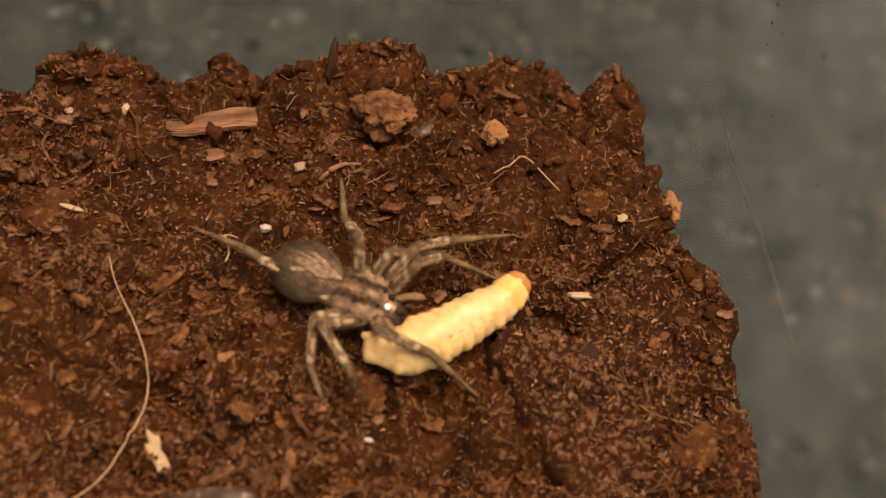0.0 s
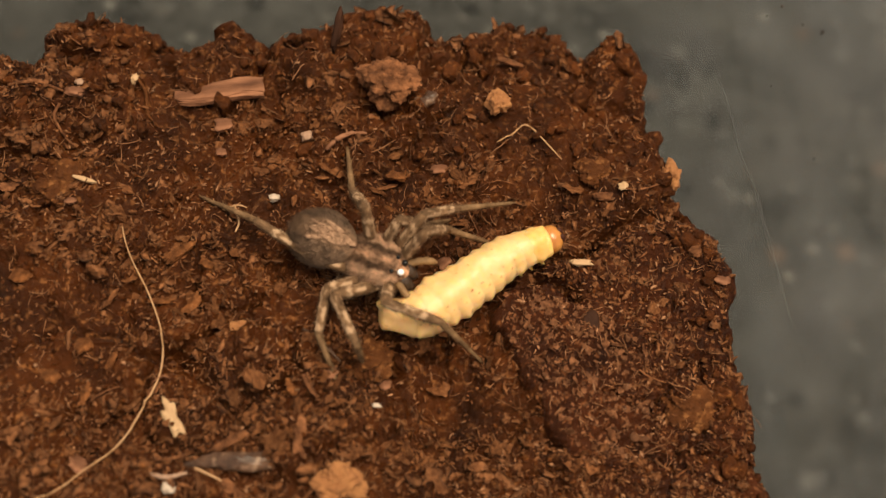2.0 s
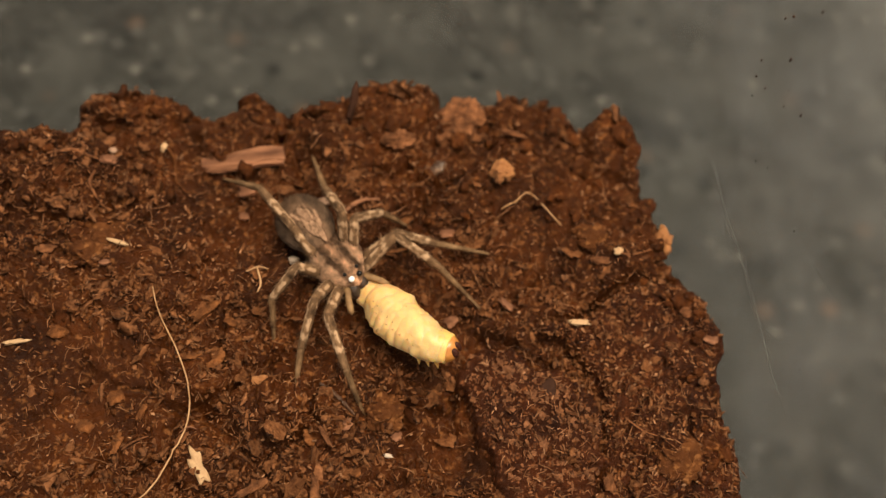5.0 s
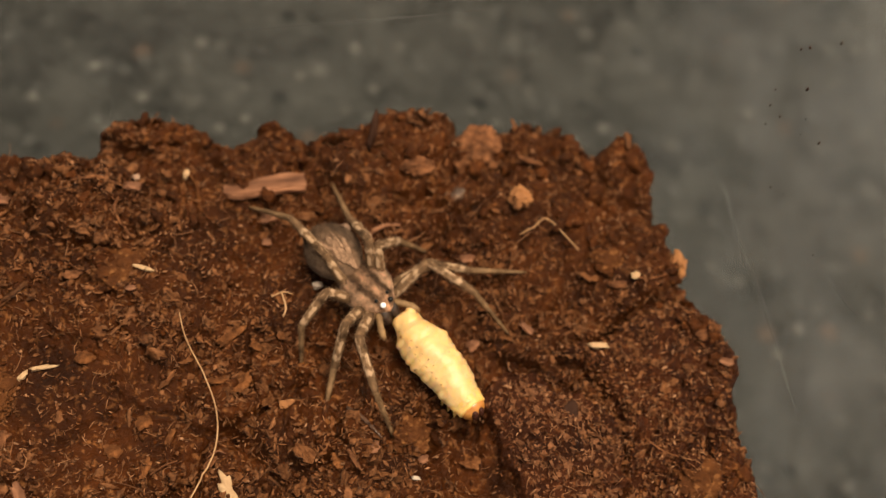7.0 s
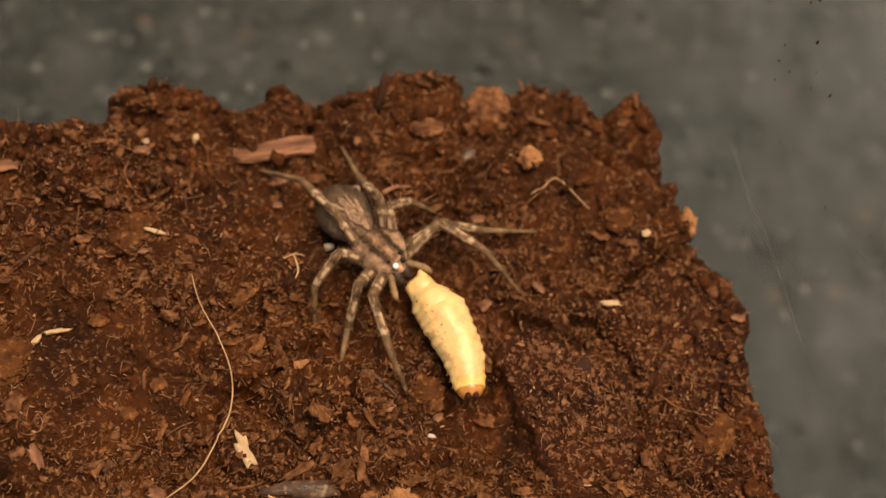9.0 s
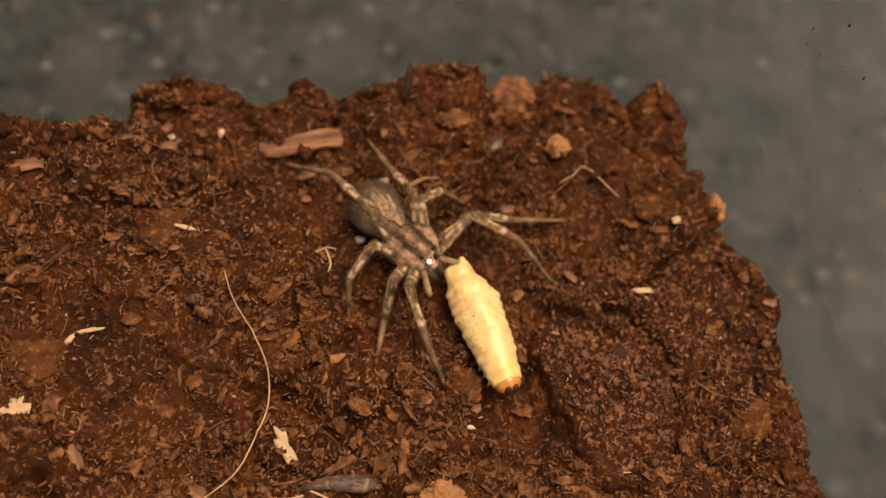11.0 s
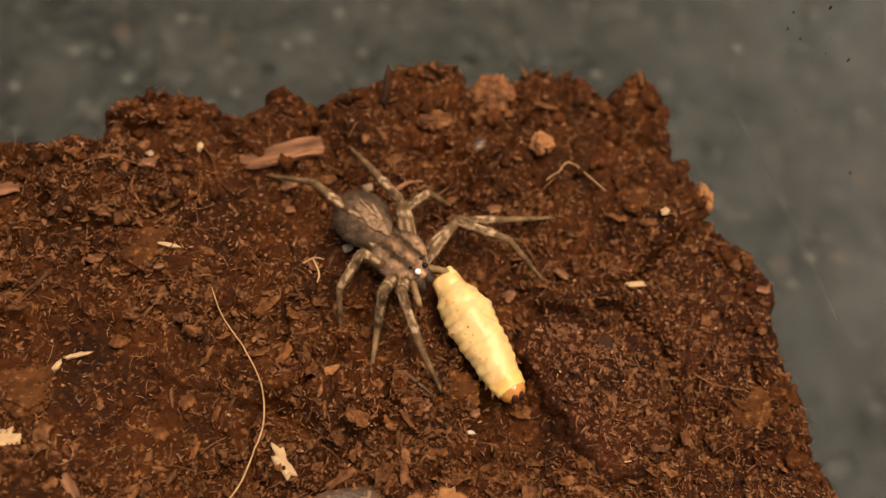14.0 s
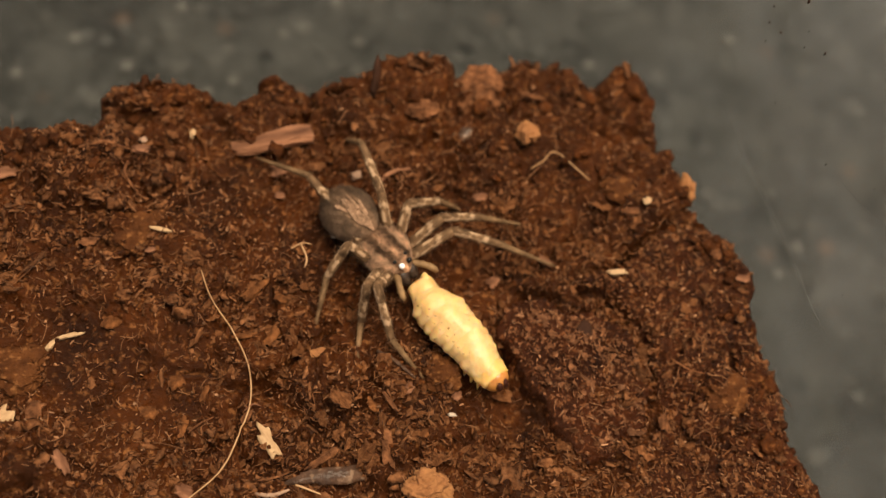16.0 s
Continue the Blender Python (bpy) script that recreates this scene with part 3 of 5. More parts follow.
def joined(places, sizes, turns, shapes, pick):
    vs, fs, base = [], [], 0
    for p, s, t, k in zip(places, sizes, turns, pick):
        v, f = shapes[k]
        vs.append((v * s) @ t.T + p)
        fs.append(f + base)
        base += len(v)
    return np.concatenate(vs) * MM, np.concatenate(fs)


def build_litter():
    shapes = [lump_shape(k, 0.9) for k in range(8)]
    p, r = scatter(6500, 5)
    p = p[r.rand(len(p)) < 0.35 + 0.65 * litter_share(p[:, 0], p[:, 1])]
    s = 0.10 * np.exp(np.clip(r.normal(0.3, 0.5, (len(p), 1)), -1, 0.9)) * r.uniform(0.45, 1.5, (len(p), 3))
    v, f = joined(p, s, turn_matrices(r, len(p)), shapes, r.randint(0, 8, len(p)))
    q, r2 = scatter(1500, 21)
    d = inside_by(q[:, 0], q[:, 1], EDGE)
    q = q[(d < 3.2) | ((q[:, 1] > 12) & (r2.rand(len(q)) < 0.35))]
    s2 = 0.42 * np.exp(np.clip(r2.normal(0.1, 0.4, (len(q), 1)), -1, 0.8)) * r2.uniform(0.6, 1.3, (len(q), 3))
    v2, f2 = joined(q, s2, turn_matrices(r2, len(q)), [lump_shape(40 + k, 0.8, 2) for k in range(6)], r2.randint(0, 6, len(q)))
    f = np.concatenate([f, f2 + len(v)])
    v = np.concatenate([v, v2])
    thing("soil_crumbs", mesh_of(v.tolist(), f.tolist(), M_CRUMB), "loose dark brown soil crumbs lying on the soil", "crumbs", kind="stuff")
    flakes = [flake_shape(k) for k in range(12)]
    p, r = scatter(14000, 6)
    p = p[r.rand(len(p)) < litter_share(p[:, 0], p[:, 1])]
    p = np.concatenate([p, scatter(500, 16, 6.0, 21.5, -19.0, 9.0)[0]])
    s = 0.14 * np.exp(np.clip(r.normal(0.15, 0.6, (len(p), 1)), -1.5, 1.2)) * np.stack([r.uniform(1.0, 2.6, len(p)), r.uniform(0.45, 0.95, len(p)), r.uniform(0.11, 0.24, len(p))], -1)
    p[:, 2] += 0.02
    firm = inside_by(p[:, 0], p[:, 1], SLAB) > 0
    s[firm] *= (0.62, 0.72, 1.0)
    turns, pick = turn_matrices(r, len(p), True), r.randint(0, 12, len(p))
    # the large ones in the middle of the tub are single pieces of the soil
    size = s[:, 0] * s[:, 1]
    mid = (p[:, 0] > -30) & (p[:, 0] < 14) & (p[:, 1] > -13) & (p[:, 1] < 17)
    best = np.argsort(-size * mid)[:300]
    meshes = [mesh_of((v * MM).tolist(), f.tolist(), M_PIECE) for v, f in flakes]
    for k in best:
        m = Matrix(turns[k].tolist()) @ Matrix.Diagonal(Vector(s[k].tolist()))
        piece = part("coir_chip", meshes[pick[k]], SOIL)
        piece.matrix_basis = Matrix.Translation(Vector(p[k].tolist()) * MM) @ m.to_4x4()
    rest = np.setdiff1d(np.arange(len(p)), best)
    p, s, turns, pick = p[rest], s[rest], turns[rest], pick[rest]
    # fine shreds matted between them
    q, r2 = scatter(13000, 26)
    q = q[r2.rand(len(q)) < 0.3 + 0.7 * litter_share(q[:, 0], q[:, 1])]
    q[:, 2] += 0.05
    fine = r2.uniform(0.07, 0.13, (len(q), 1)) * np.stack([r2.uniform(1.0, 3.6, len(q)), r2.uniform(0.35, 0.9, len(q)), r2.uniform(0.25, 0.5, len(q))], -1)
    p, s, turns = np.concatenate([p, q]), np.concatenate([s, fine]), np.concatenate([turns, turn_matrices(r2, len(q), True)])
    pick = np.r_[pick, r2.randint(0, 12, len(q))]
    v, f = joined(p, s, turns, flakes, pick)
    thing("coir_chips", mesh_of(v.tolist(), f.tolist(), M_CHIP), "small reddish brown coir chips scattered over the soil", "chips", kind="stuff")
    # pale grit and husk, and flecks coloured to look like glints on moist soil
    p, r = scatter(4200, 8)
    p = p[r.rand(len(p)) < 0.25 + 0.75 * step(L2.value(p[:, 0] + 5, p[:, 1], 4.0), -0.2, 0.25)]
    p = np.concatenate([p, scatter(500, 18, 4.0, 21.5, -19.0, 9.0)[0], scatter(160, 19, -31.0, -20.0, 5.0, 14.0)[0]])
    s = r.uniform(0.05, 0.115, (len(p), 1)) * np.stack([r.uniform(0.8, 2.6, len(p)), r.uniform(0.3, 0.8, len(p)), r.uniform(0.2, 0.5, len(p))], -1)
    p[:, 2] += 0.12
    v, f = joined(p, s, turn_matrices(r, len(p), True), flakes, r.randint(0, 12, len(p)))
    thing("grit_and_glints", mesh_of(v.tolist(), f.tolist(), M_FLECK), "tiny pale grit and husk specks in the soil, some painted as moist glints", "grit", kind="stuff")


build_litter()


def ribbon(points, radii, sides=5):
    """A closed tapering tube along points (mm): vertices and faces."""
    vs, fs = [], []
    n = len(points)
    for k in range(n):
        a, b = points[max(k - 1, 0)], points[min(k + 1, n - 1)]
        d = (b - a).normalized()
        u = d.orthogonal().normalized()
        w = d.cross(u)
        for s in range(sides):
            t = 2 * math.pi * s / sides
            vs.append(points[k] + (u * math.cos(t) + w * math.sin(t)) * radii[k])
    for k in range(n - 1):
        for s in range(sides):
            fs.append((k * sides + s, k * sides + (s + 1) % sides, (k + 1) * sides + (s + 1) % sides, (k + 1) * sides + s))
    fs.append(tuple(reversed(range(sides))))
    fs.append(tuple(range((n - 1) * sides, n * sides)))
    return vs, fs


def strands(places, r, height, size=0.8):
    """Short bent fibres lying at places (mm), over a surface given by height(x, y)."""
    vs, fs = [], []
    for x, y, z in places:
        a, bend, length = r.uniform(0, 6.3), r.normal(0, 0.5), size * math.exp(r.normal(0, 0.45))
        rad = r.uniform(0.018, 0.045)
        pts, q = [], Vector((x, y, z + 0.06))
        for k in range(5):
            pts.append(q.copy())
            q = q + Vector((math.cos(a), math.sin(a), 0)) * length / 4
            a += bend * 0.5
        zs = height(np.array([v.x for v in pts]), np.array([v.y for v in pts]))
        top = float(max(zs))
        for k, v in enumerate(pts):
            v.z = max(float(zs[k]), top - 0.35) + 0.1
        v, f = ribbon(pts, [rad * w for w in (0.5, 1, 1, 0.9, 0.4)], 4)
        f = [tuple(i + len(vs) for i in face) for face in f]
        vs += [tuple(c * MM for c in w) for w in v]
        fs += f
    return vs, fs


def build_fibres():
    p, r = scatter(1900, 9, margin=1.3)
    q, _ = scatter(90, 10, 9.0, 21.0, -19.0, 8.0, margin=1.3)
    p = np.concatenate([p, q])
    vs, fs = strands(p, r, soil_height)
    thing("coir_fibres", mesh_of(vs, fs, M_FIBRE), "fine reddish brown coir fibres over the soil", "fibres", kind="stuff")


build_fibres()
build_tub()


def crust_height(x, y):
    """The loose crust's own surface, in mm over the level soil."""
    return -0.55 + 1.3 * step(y, -12.5, -6.0) + 0.9 * L2.fractal(x + 31, y, 5.0, 2) + 0.8 * np.abs(L3.fractal(x, y + 17, 2.4, 3)) + 0.8 * L1.fractal(x, y + 40, 1.1, 3) + 0.25 * L3.domes(x, y, 0.8) \
        - 0.7 * np.exp(-((cell_edges(L3, x, y, 5.0) / 0.05) ** 2)) * step(L1.value(x, y, 4.0), 0.0, 0.3)


def build_crust():
    """A loose plate of soil with a ragged rim; its own space has its origin at the plate's middle."""
    cx, cy = 6.5, -5.5
    xs, ys = np.arange(-1.5, 15, 0.25), np.arange(-14.5, 3.5, 0.25)
    gx, gy = np.meshgrid(xs, ys)
    d = inside_by(gx + 1.4 * L3.value(gx, gy, 1.8) + 0.6 * L1.value(gx, gy, 0.7), gy + 1.4 * L2.value(gx, gy, 1.8), CRUST)
    z = crust_height(gx, gy) - 0.2 * step(-d, -0.7, 0.2) - 2.6 * step(-d, 0.0, 0.25)
    keep = d > -0.6
    idx = np.arange(gx.size).reshape(gx.shape)
    quad = keep[:-1, :-1] & keep[1:, :-1] & keep[:-1, 1:] & keep[1:, 1:]
    faces = np.stack([idx[:-1, :-1], idx[:-1, 1:], idx[1:, 1:], idx[1:, :-1]], -1)[quad]
    used = np.unique(faces)
    back = np.zeros(gx.size, int)
    back[used] = np.arange(len(used))
    verts = (np.stack([gx - cx, gy - cy, z], -1).reshape(-1, 3) * MM)[used]
    crust = thing("soil_crust", None, "loose plate of fibrous reddish brown soil crust, pushed aside", "soil crust", Matrix.Translation(Vector((cx, cy, 0)) * MM))
    part("plate", mesh_of(verts.tolist(), back[faces].tolist(), M_CRUST), crust)
    r = np.random.RandomState(33)
    x, y = r.uniform(0, 13.5, 2600), r.uniform(-13, 2, 2600)
    ok = inside_by(x, y, CRUST) > 0.5
    p = np.stack([x, y, crust_height(x, y)], -1)[ok]
    low = lambda a, b: crust_height(a, b)
    v, f = strands(p[:170], r, low, 0.6)
    tagged(part("fibre_mat", mesh_of([(q[0] - cx * MM, q[1] - cy * MM, q[2]) for q in v], f, M_FIBRE), crust, "fine pale fibres matted on the crust"), kind="stuff")
    q = p[300:1250]
    sizes = 0.085 * np.exp(r.normal(0.1, 0.5, (len(q), 1))) * np.stack([r.uniform(0.8, 2.0, len(q)), r.uniform(0.5, 0.9, len(q)), r.uniform(0.25, 0.4, len(q))], -1)
    v, f = joined(q - (cx, cy, -0.05), sizes, turn_matrices(r, len(q), True), [flake_shape(k) for k in range(12)], r.randint(0, 12, len(q)))
    tagged(part("crumb_mat", mesh_of(v.tolist(), f.tolist(), M_CRUST_CRUMB, False), crust, "small reddish crumbs on the crust"), kind="stuff")
    x, y = r.uniform(0, 13.5, 250), r.uniform(-13, 2, 250)
    ok = inside_by(x, y, CRUST) > 0.4
    q = np.stack([x - cx, y - cy, crust_height(x, y) + 0.1], -1)[ok]
    sizes = r.uniform(0.05, 0.12, (len(q), 1)) * np.stack([r.uniform(1.2, 3.2, len(q)), r.uniform(0.2, 0.5, len(q)), r.uniform(0.2, 0.4, len(q))], -1)
    v, f = joined(q, sizes, turn_matrices(r, len(q), True), [flake_shape(k) for k in range(12)], r.randint(0, 12, len(q)))
    tagged(part("fleck_mat", mesh_of(v.tolist(), f.tolist(), M_FLECK, False), crust, "small pale tan flecks on the crust"), kind="stuff")
    bm = bmesh.new()
    bmesh.ops.create_icosphere(bm, subdivisions=3, radius=1.0)
    for w in bm.verts:
        w.co = Vector((w.co.x * 0.75, w.co.y * 1.1, w.co.z * 0.16)) * (1 + 0.35 * noise.noise(w.co * 1.5)) * MM
    stone = part("soil_lump", mesh_from(bm, M_DARK), crust, "dark brown lump set in the crust")
    stone.location = Vector((7.9 - cx, -1.9 - cy, float(crust_height(np.array([7.9]), np.array([-1.9]))[0]) - 0.02)) * MM
    return crust


CRUST_PLATE = build_crust()


# ---------------------------------------------------------------- single bits lying on the soil
def smooth_line(points, n):
    """Points (mm) evenly along a smooth curve through the given ones."""
    pts = [Vector(p) for p in points]
    out = []
    m = len(pts) - 1
    for k in range(n):
        u = k / (n - 1) * m
        i = min(int(u), m - 1)
        t = u - i
        a, b, c, d = pts[max(i - 1, 0)], pts[i], pts[i + 1], pts[min(i + 2, m)]
        out.append(0.5 * ((2 * b) + (c - a) * t + (2 * a - 5 * b + 4 * c - d) * t * t + (3 * b - a - 3 * c + d) * t**3))
    return out


def rootlet(points, radius, label, n=40, lift=0.25, material=None, name="rootlet"):
    flat = smooth_line([(x, y, 0) for x, y in points], n)
    zs = soil_height(np.array([p.x for p in flat]), np.array([p.y for p in flat]))
    zs = np.array([max(zs[max(0, k - 4):k + 5].mean(), zs[k] - 0.2) for k in range(n)])
    base = flat[0].copy()
    base.z = float(zs[0])
    line = [Vector((p.x, p.y, float(z) + lift)) - base for p, z in zip(flat, zs)]
    rad = [radius * (0.55 + 0.45 * math.sin(math.pi * min(1, (k + 2) / n))) * (1 + 0.15 * noise.noise((k * 0.7, radius * 50, 0))) for k in range(n)]
    v, f = ribbon(line, rad, 6)
    return thing(name, mesh_of([w * MM for w in v], f, material or M_ROOT), label, "root", Matrix.Translation(base * MM))


def chip(x, y, length, width, thick, turn, material, label, name="wood_chip", category="wood chip", seed=1, tilt=6.0, lift=0.25, ragged=0.5):
    """A splintered, uneven piece lying on the soil; its length along its own x. Thin ones are ragged flakes."""
    p = on_soil(x, y, lift)
    m = Matrix.Translation(p) @ Euler((radians(tilt * 0.6), radians(tilt), radians(turn))).to_matrix().to_4x4()
    if thick < 0.6 * width:
        spin, rings, vs, fs = 30, (0.0, 0.35, 0.7, 1.0), [], []
        for side in (1, -1):
            for q in rings:
                for k in range(spin):
                    a = 2 * math.pi * k / spin
                    ca, sa = math.cos(a), math.sin(a)
                    w = 1 + ragged * (0.9 * noise.noise((ca * 1.6 + seed * 3.7, sa * 1.6, 0)) + 0.3 * noise.noise((ca * 4.5, sa * 4.5 + seed * 2.3, 1)))
                    px = math.copysign(abs(ca) ** 0.7, ca) * length / 2 * w * q
                    py = math.copysign(abs(sa) ** 0.8, sa) * width / 2 * w * q
                    up = 0.16 * width * math.sin(px / length * 5 + seed) + 0.12 * thick * noise.noise((px * 3, py * 3, seed)) - 0.2 * py * py / width
                    vs.append(Vector((px, py, up + side * thick * 0.3 * (1 - 0.75 * q * q))) * MM)
        n = len(rings) * spin
        for off in (0, n):
            for j in range(len(rings) - 1):
                for k in range(spin):
                    a, b = off + j * spin + k, off + j * spin + (k + 1) % spin
                    fs.append((a, a + spin, b + spin, b) if off == 0 else (b, b + spin, a + spin, a))
        for k in range(spin):
            a, b = (len(rings) - 1) * spin + k, (len(rings) - 1) * spin + (k + 1) % spin
            fs.append((a, a + n, b + n, b))
        return thing(name, mesh_of(vs, fs, material), label, category, m)
    bm = bmesh.new()
    bmesh.ops.create_icosphere(bm, subdivisions=3, radius=1.0)
    off = Vector((seed * 5.3, seed * 2.1, 0))
    for v in bm.verts:
        c = v.co
        box = 0.45 if length > 4 else 0.75
        flat = Vector((math.copysign(abs(c.x) ** box, c.x), math.copysign(abs(c.y) ** box, c.y), math.copysign(abs(c.z) ** 0.5, c.z)))
        k = 1 + ragged * noise.noise(flat * 1.4 + off) + 0.6 * ragged * noise.noise(Vector((flat.x * 1.3, flat.y * 6, flat.z * 3)) + off)
        v.co = Vector((flat.x * length / 2 * k, flat.y * width / 2 * k, flat.z * thick / 2 * (1 + 0.3 * noise.noise(flat * 2.5 + off)))) * MM
    return thing(name, mesh_from(bm, material), label, category, m)


def splintered_bar(x, y, length, width, thick, turn, material, label, seed=2):
    """A bar of split wood: strands side by side along its own x, each broken off at its own length, one end thinner."""
    r = random.Random(seed)
    m, n, vs, fs = 30, 26, [], []
    ends, step_in = [], 0.0
    for k in range(m):
        step_in = 0.55 * step_in + r.uniform(-0.5, 0.5)
        ends.append((-0.5 * length + abs(step_in) * 1.3 + (0.7 if r.random() < 0.2 else 0), 0.5 * length - abs(r.uniform(-0.5, 0.5)) * 0.5))
    for i in range(n):
        for k in range(m):
            a = 2 * math.pi * k / m
            e0, e1 = ends[k]
            px = e0 + (e1 - e0) * i / (n - 1)
            taper = 0.62 + 0.38 * min(1.0, max(0.0, (px / length + 0.5) * 2.2))
            ridge = 1 + 0.22 * noise.noise((k * 1.7, seed, px * 0.25)) + 0.10 * noise.noise((k * 0.6, px * 1.3, 5))
            cy, cz = math.copysign(abs(math.cos(a)) ** 0.5, math.cos(a)), math.copysign(abs(math.sin(a)) ** 0.6, math.sin(a))
            vs.append(Vector((px, cy * width / 2 * taper * ridge + 0.18 * math.sin(px * 0.8), cz * thick / 2 * taper * ridge)) * MM)
    for i in range(n - 1):
        for k in range(m):
            fs.append((i * m + k, i * m + (k + 1) % m, (i + 1) * m + (k + 1) % m, (i + 1) * m + k))
    fs += [tuple(reversed(range(m))), tuple(range((n - 1) * m, n * m))]
    place = Matrix.Translation(on_soil(x, y, 0.75)) @ Euler((0, radians(-2), radians(turn))).to_matrix().to_4x4()
    return thing("wood_chip", mesh_of(vs, fs, material, False), label, "wood chip", place)


def clump(x, y, sx, sy, sz, material, label, name="coir_clump", category="clump", seed=1, lift=0.4, grains=26):
    """A crumbly lump with a grainy skin."""
    bm = bmesh.new()
    bmesh.ops.create_icosphere(bm, subdivisions=5, radius=1.0)
    off = Vector((seed * 4.7, seed * 1.9, seed * 0.7))
    for v in bm.verts:
        c = v.co.copy()
        k = 1 + 0.45 * noise.noise(c * 1.2 + off) + 0.25 * noise.noise(c * 2.6 + off) + 0.30 * (0.5 - noise.voronoi(c * grains / 7.0 + off)[0][0]) + 0.10 * noise.noise(c * 11 + off)
        v.co = Vector((c.x * sx / 2 * k, c.y * sy / 2 * k, c.z * sz / 2 * k)) * MM
    return thing(name, mesh_from(bm, material), label, category, Matrix.Translation(on_soil(x, y, lift)))


splintered_bar(-22.8, 17.4, 7.6, 1.75, 1.0, 9, M_WOOD, "pinkish brown splintered wood chip on the soil")
LOOSE_CLUMP = clump(-8.6, 18.5, 4.6, 3.8, 2.4, M_CLUMP, "crumbly orange-brown clump of coir, later knocked aside", seed=4, lift=0.9, grains=34)
clump(-8.9, 19.9, 3.0, 1.9, 1.5, M_CLUMP, "small orange-brown coir clump near the soil's edge", seed=5, lift=0.6, grains=16)
clump(-11.0, -14.9, 3.6, 2.8, 2.0, M_ORANGE, "crumbly tan coir clump on the soil", seed=6, lift=0.5, grains=28)
clump(0.3, 16.9, 1.9, 2.0, 1.6, M_ORANGE, "round orange pith ball on the soil", "pith_ball", "pith", seed=7, lift=0.8, grains=24)
clump(14.8, 11.5, 1.6, 2.3, 1.6, M_ORANGE, "orange pith lump at the tub wall", "pith_lump", "pith", seed=8, lift=0.3, grains=18)
rootlet([(0.3, 13.4), (1.4, 14.0), (2.6, 15.3), (3.9, 14.1), (5.6, 12.0)], 0.075, "thin pale curled rootlet on the soil", lift=0.5)
rootlet([(-28.8, 4.1), (-28.1, 2.1), (-26.3, -1.0), (-25.0, -4.1), (-24.9, -7.0), (-25.7, -9.4), (-27.2, -12.5), (-29.7, -14.6), (-31.8, -16.5), (-35.0, -18.5)],
        0.082, "long thin tan root lying in a curve on the soil", 70, lift=0.55)
chip(-23.4, -10.5, 2.7, 1.1, 0.5, -65, M_PALE, "pale cream ragged flake on the soil", "pale_flake", "flake", seed=3, ragged=0.65)
chip(-44.6, -7.8, 2.4, 1.8, 0.6, 20, M_PALE, "broad pale cream flake on the soil", "pale_flake", "flake", seed=4, ragged=0.6)
chip(-23.2, -1.3, 2.0, 1.1, 0.5, 60, M_BARK, "reddish bark flake on the soil", "bark_flake", "bark", seed=5, ragged=0.5)
chip(-19.3, -3.3, 1.3, 0.9, 0.5, 0, M_ORANGE, "small salmon-pink wood crumb on the soil", "wood_crumb", "wood chip", seed=6)
chip(-24.4, 2.5, 2.6, 0.8, 0.5, 40, M_BARK, "slender reddish bark flake on the soil", "bark_flake", "bark", seed=7)
chip(-39.4, -0.9, 1.7, 0.36, 0.3, 16, M_PALE, "narrow pale splinter on the soil", "pale_splinter", "splinter", seed=8, ragged=0.7)
chip(-36.1, 0.1, 1.6, 1.2, 0.6, 10, M_BARK, "small rusty bark crumb on the soil", "bark_flake", "bark", seed=9)
chip(-22.2, 12.1, 0.8, 0.7, 0.5, 10, M_WOOD, "tiny salmon-pink wood crumb on the soil", "wood_crumb", "wood chip", seed=10)
chip(-22.2, 14.6, 1.5, 1.1, 0.7, 15, M_WOOD, "pinkish wood crumb beside the wood chip", "wood_crumb", "wood chip", seed=11)
chip(-14.0, -11.7, 3.2, 1.1, 0.6, 95, M_CLUMP, "upright-grained brown bark piece on the soil", "bark_flake", "bark", seed=12, ragged=0.6)
chip(-19.1, -12.2, 2.8, 0.6, 0.5, 30, M_CLUMP, "thin brown bark strip on the soil", "bark_flake", "bark", seed=13)
chip(-18.2, -13.6, 6.2, 1.4, 0.5, 4, M_HUSK, "mottled brown seed husk lying on the soil", "seed_husk", "husk", seed=14, lift=0.3)
chip(-13.3, 22.5, 3.4, 0.6, 0.6, 80, M_DARK, "dark wood splinter standing at the soil's edge", "dark_splinter", "splinter", seed=15, tilt=-35, lift=1.4)
chip(-32.2, 8.0, 1.8, 0.32, 0.3, -12, M_PALE, "short pale splinter on the soil", "pale_splinter", "splinter", seed=16)
chip(-17.5, 7.8, 0.75, 0.6, 0.5, 10, M_WHITE, "white grit pebble on the soil", "grit_pebble", "pebble", seed=17)
chip(-15.3, 13.9, 0.9, 0.8, 0.7, 10, M_PINK, "pale pinkish grit crumb on the soil", "grit_pebble", "pebble", seed=18)
chip(-29.8, 18.1, 1.0, 0.5, 0.5, 80, M_PALE, "small pale seed scale near the soil's edge", "seed_scale", "seed", seed=19)
chip(-8.5, -9.0, 0.7, 0.35, 0.3, 0, M_WHITE, "tiny white grit pebble on the soil", "grit_pebble", "pebble", seed=20)
chip(-41.6, -7.4, 2.0, 1.4, 0.7, 80, M_CLUMP, "oval brown bark piece on the soil", "bark_flake", "bark", seed=21)
chip(-30.9, -5.0, 1.4, 1.1, 0.5, 30, M_BARK, "small brown bark flake on the soil", "bark_flake", "bark", seed=22)
chip(-25.3, -1.4, 2.0, 0.5, 0.4, 8, M_BARK, "narrow reddish bark strip beside a flake", "bark_strip", "bark", seed=23)
chip(-14.8, -7.8, 1.5, 1.0, 0.5, -20, M_BARK, "brown bark flake on the soil", "bark_flake", "bark", seed=24)
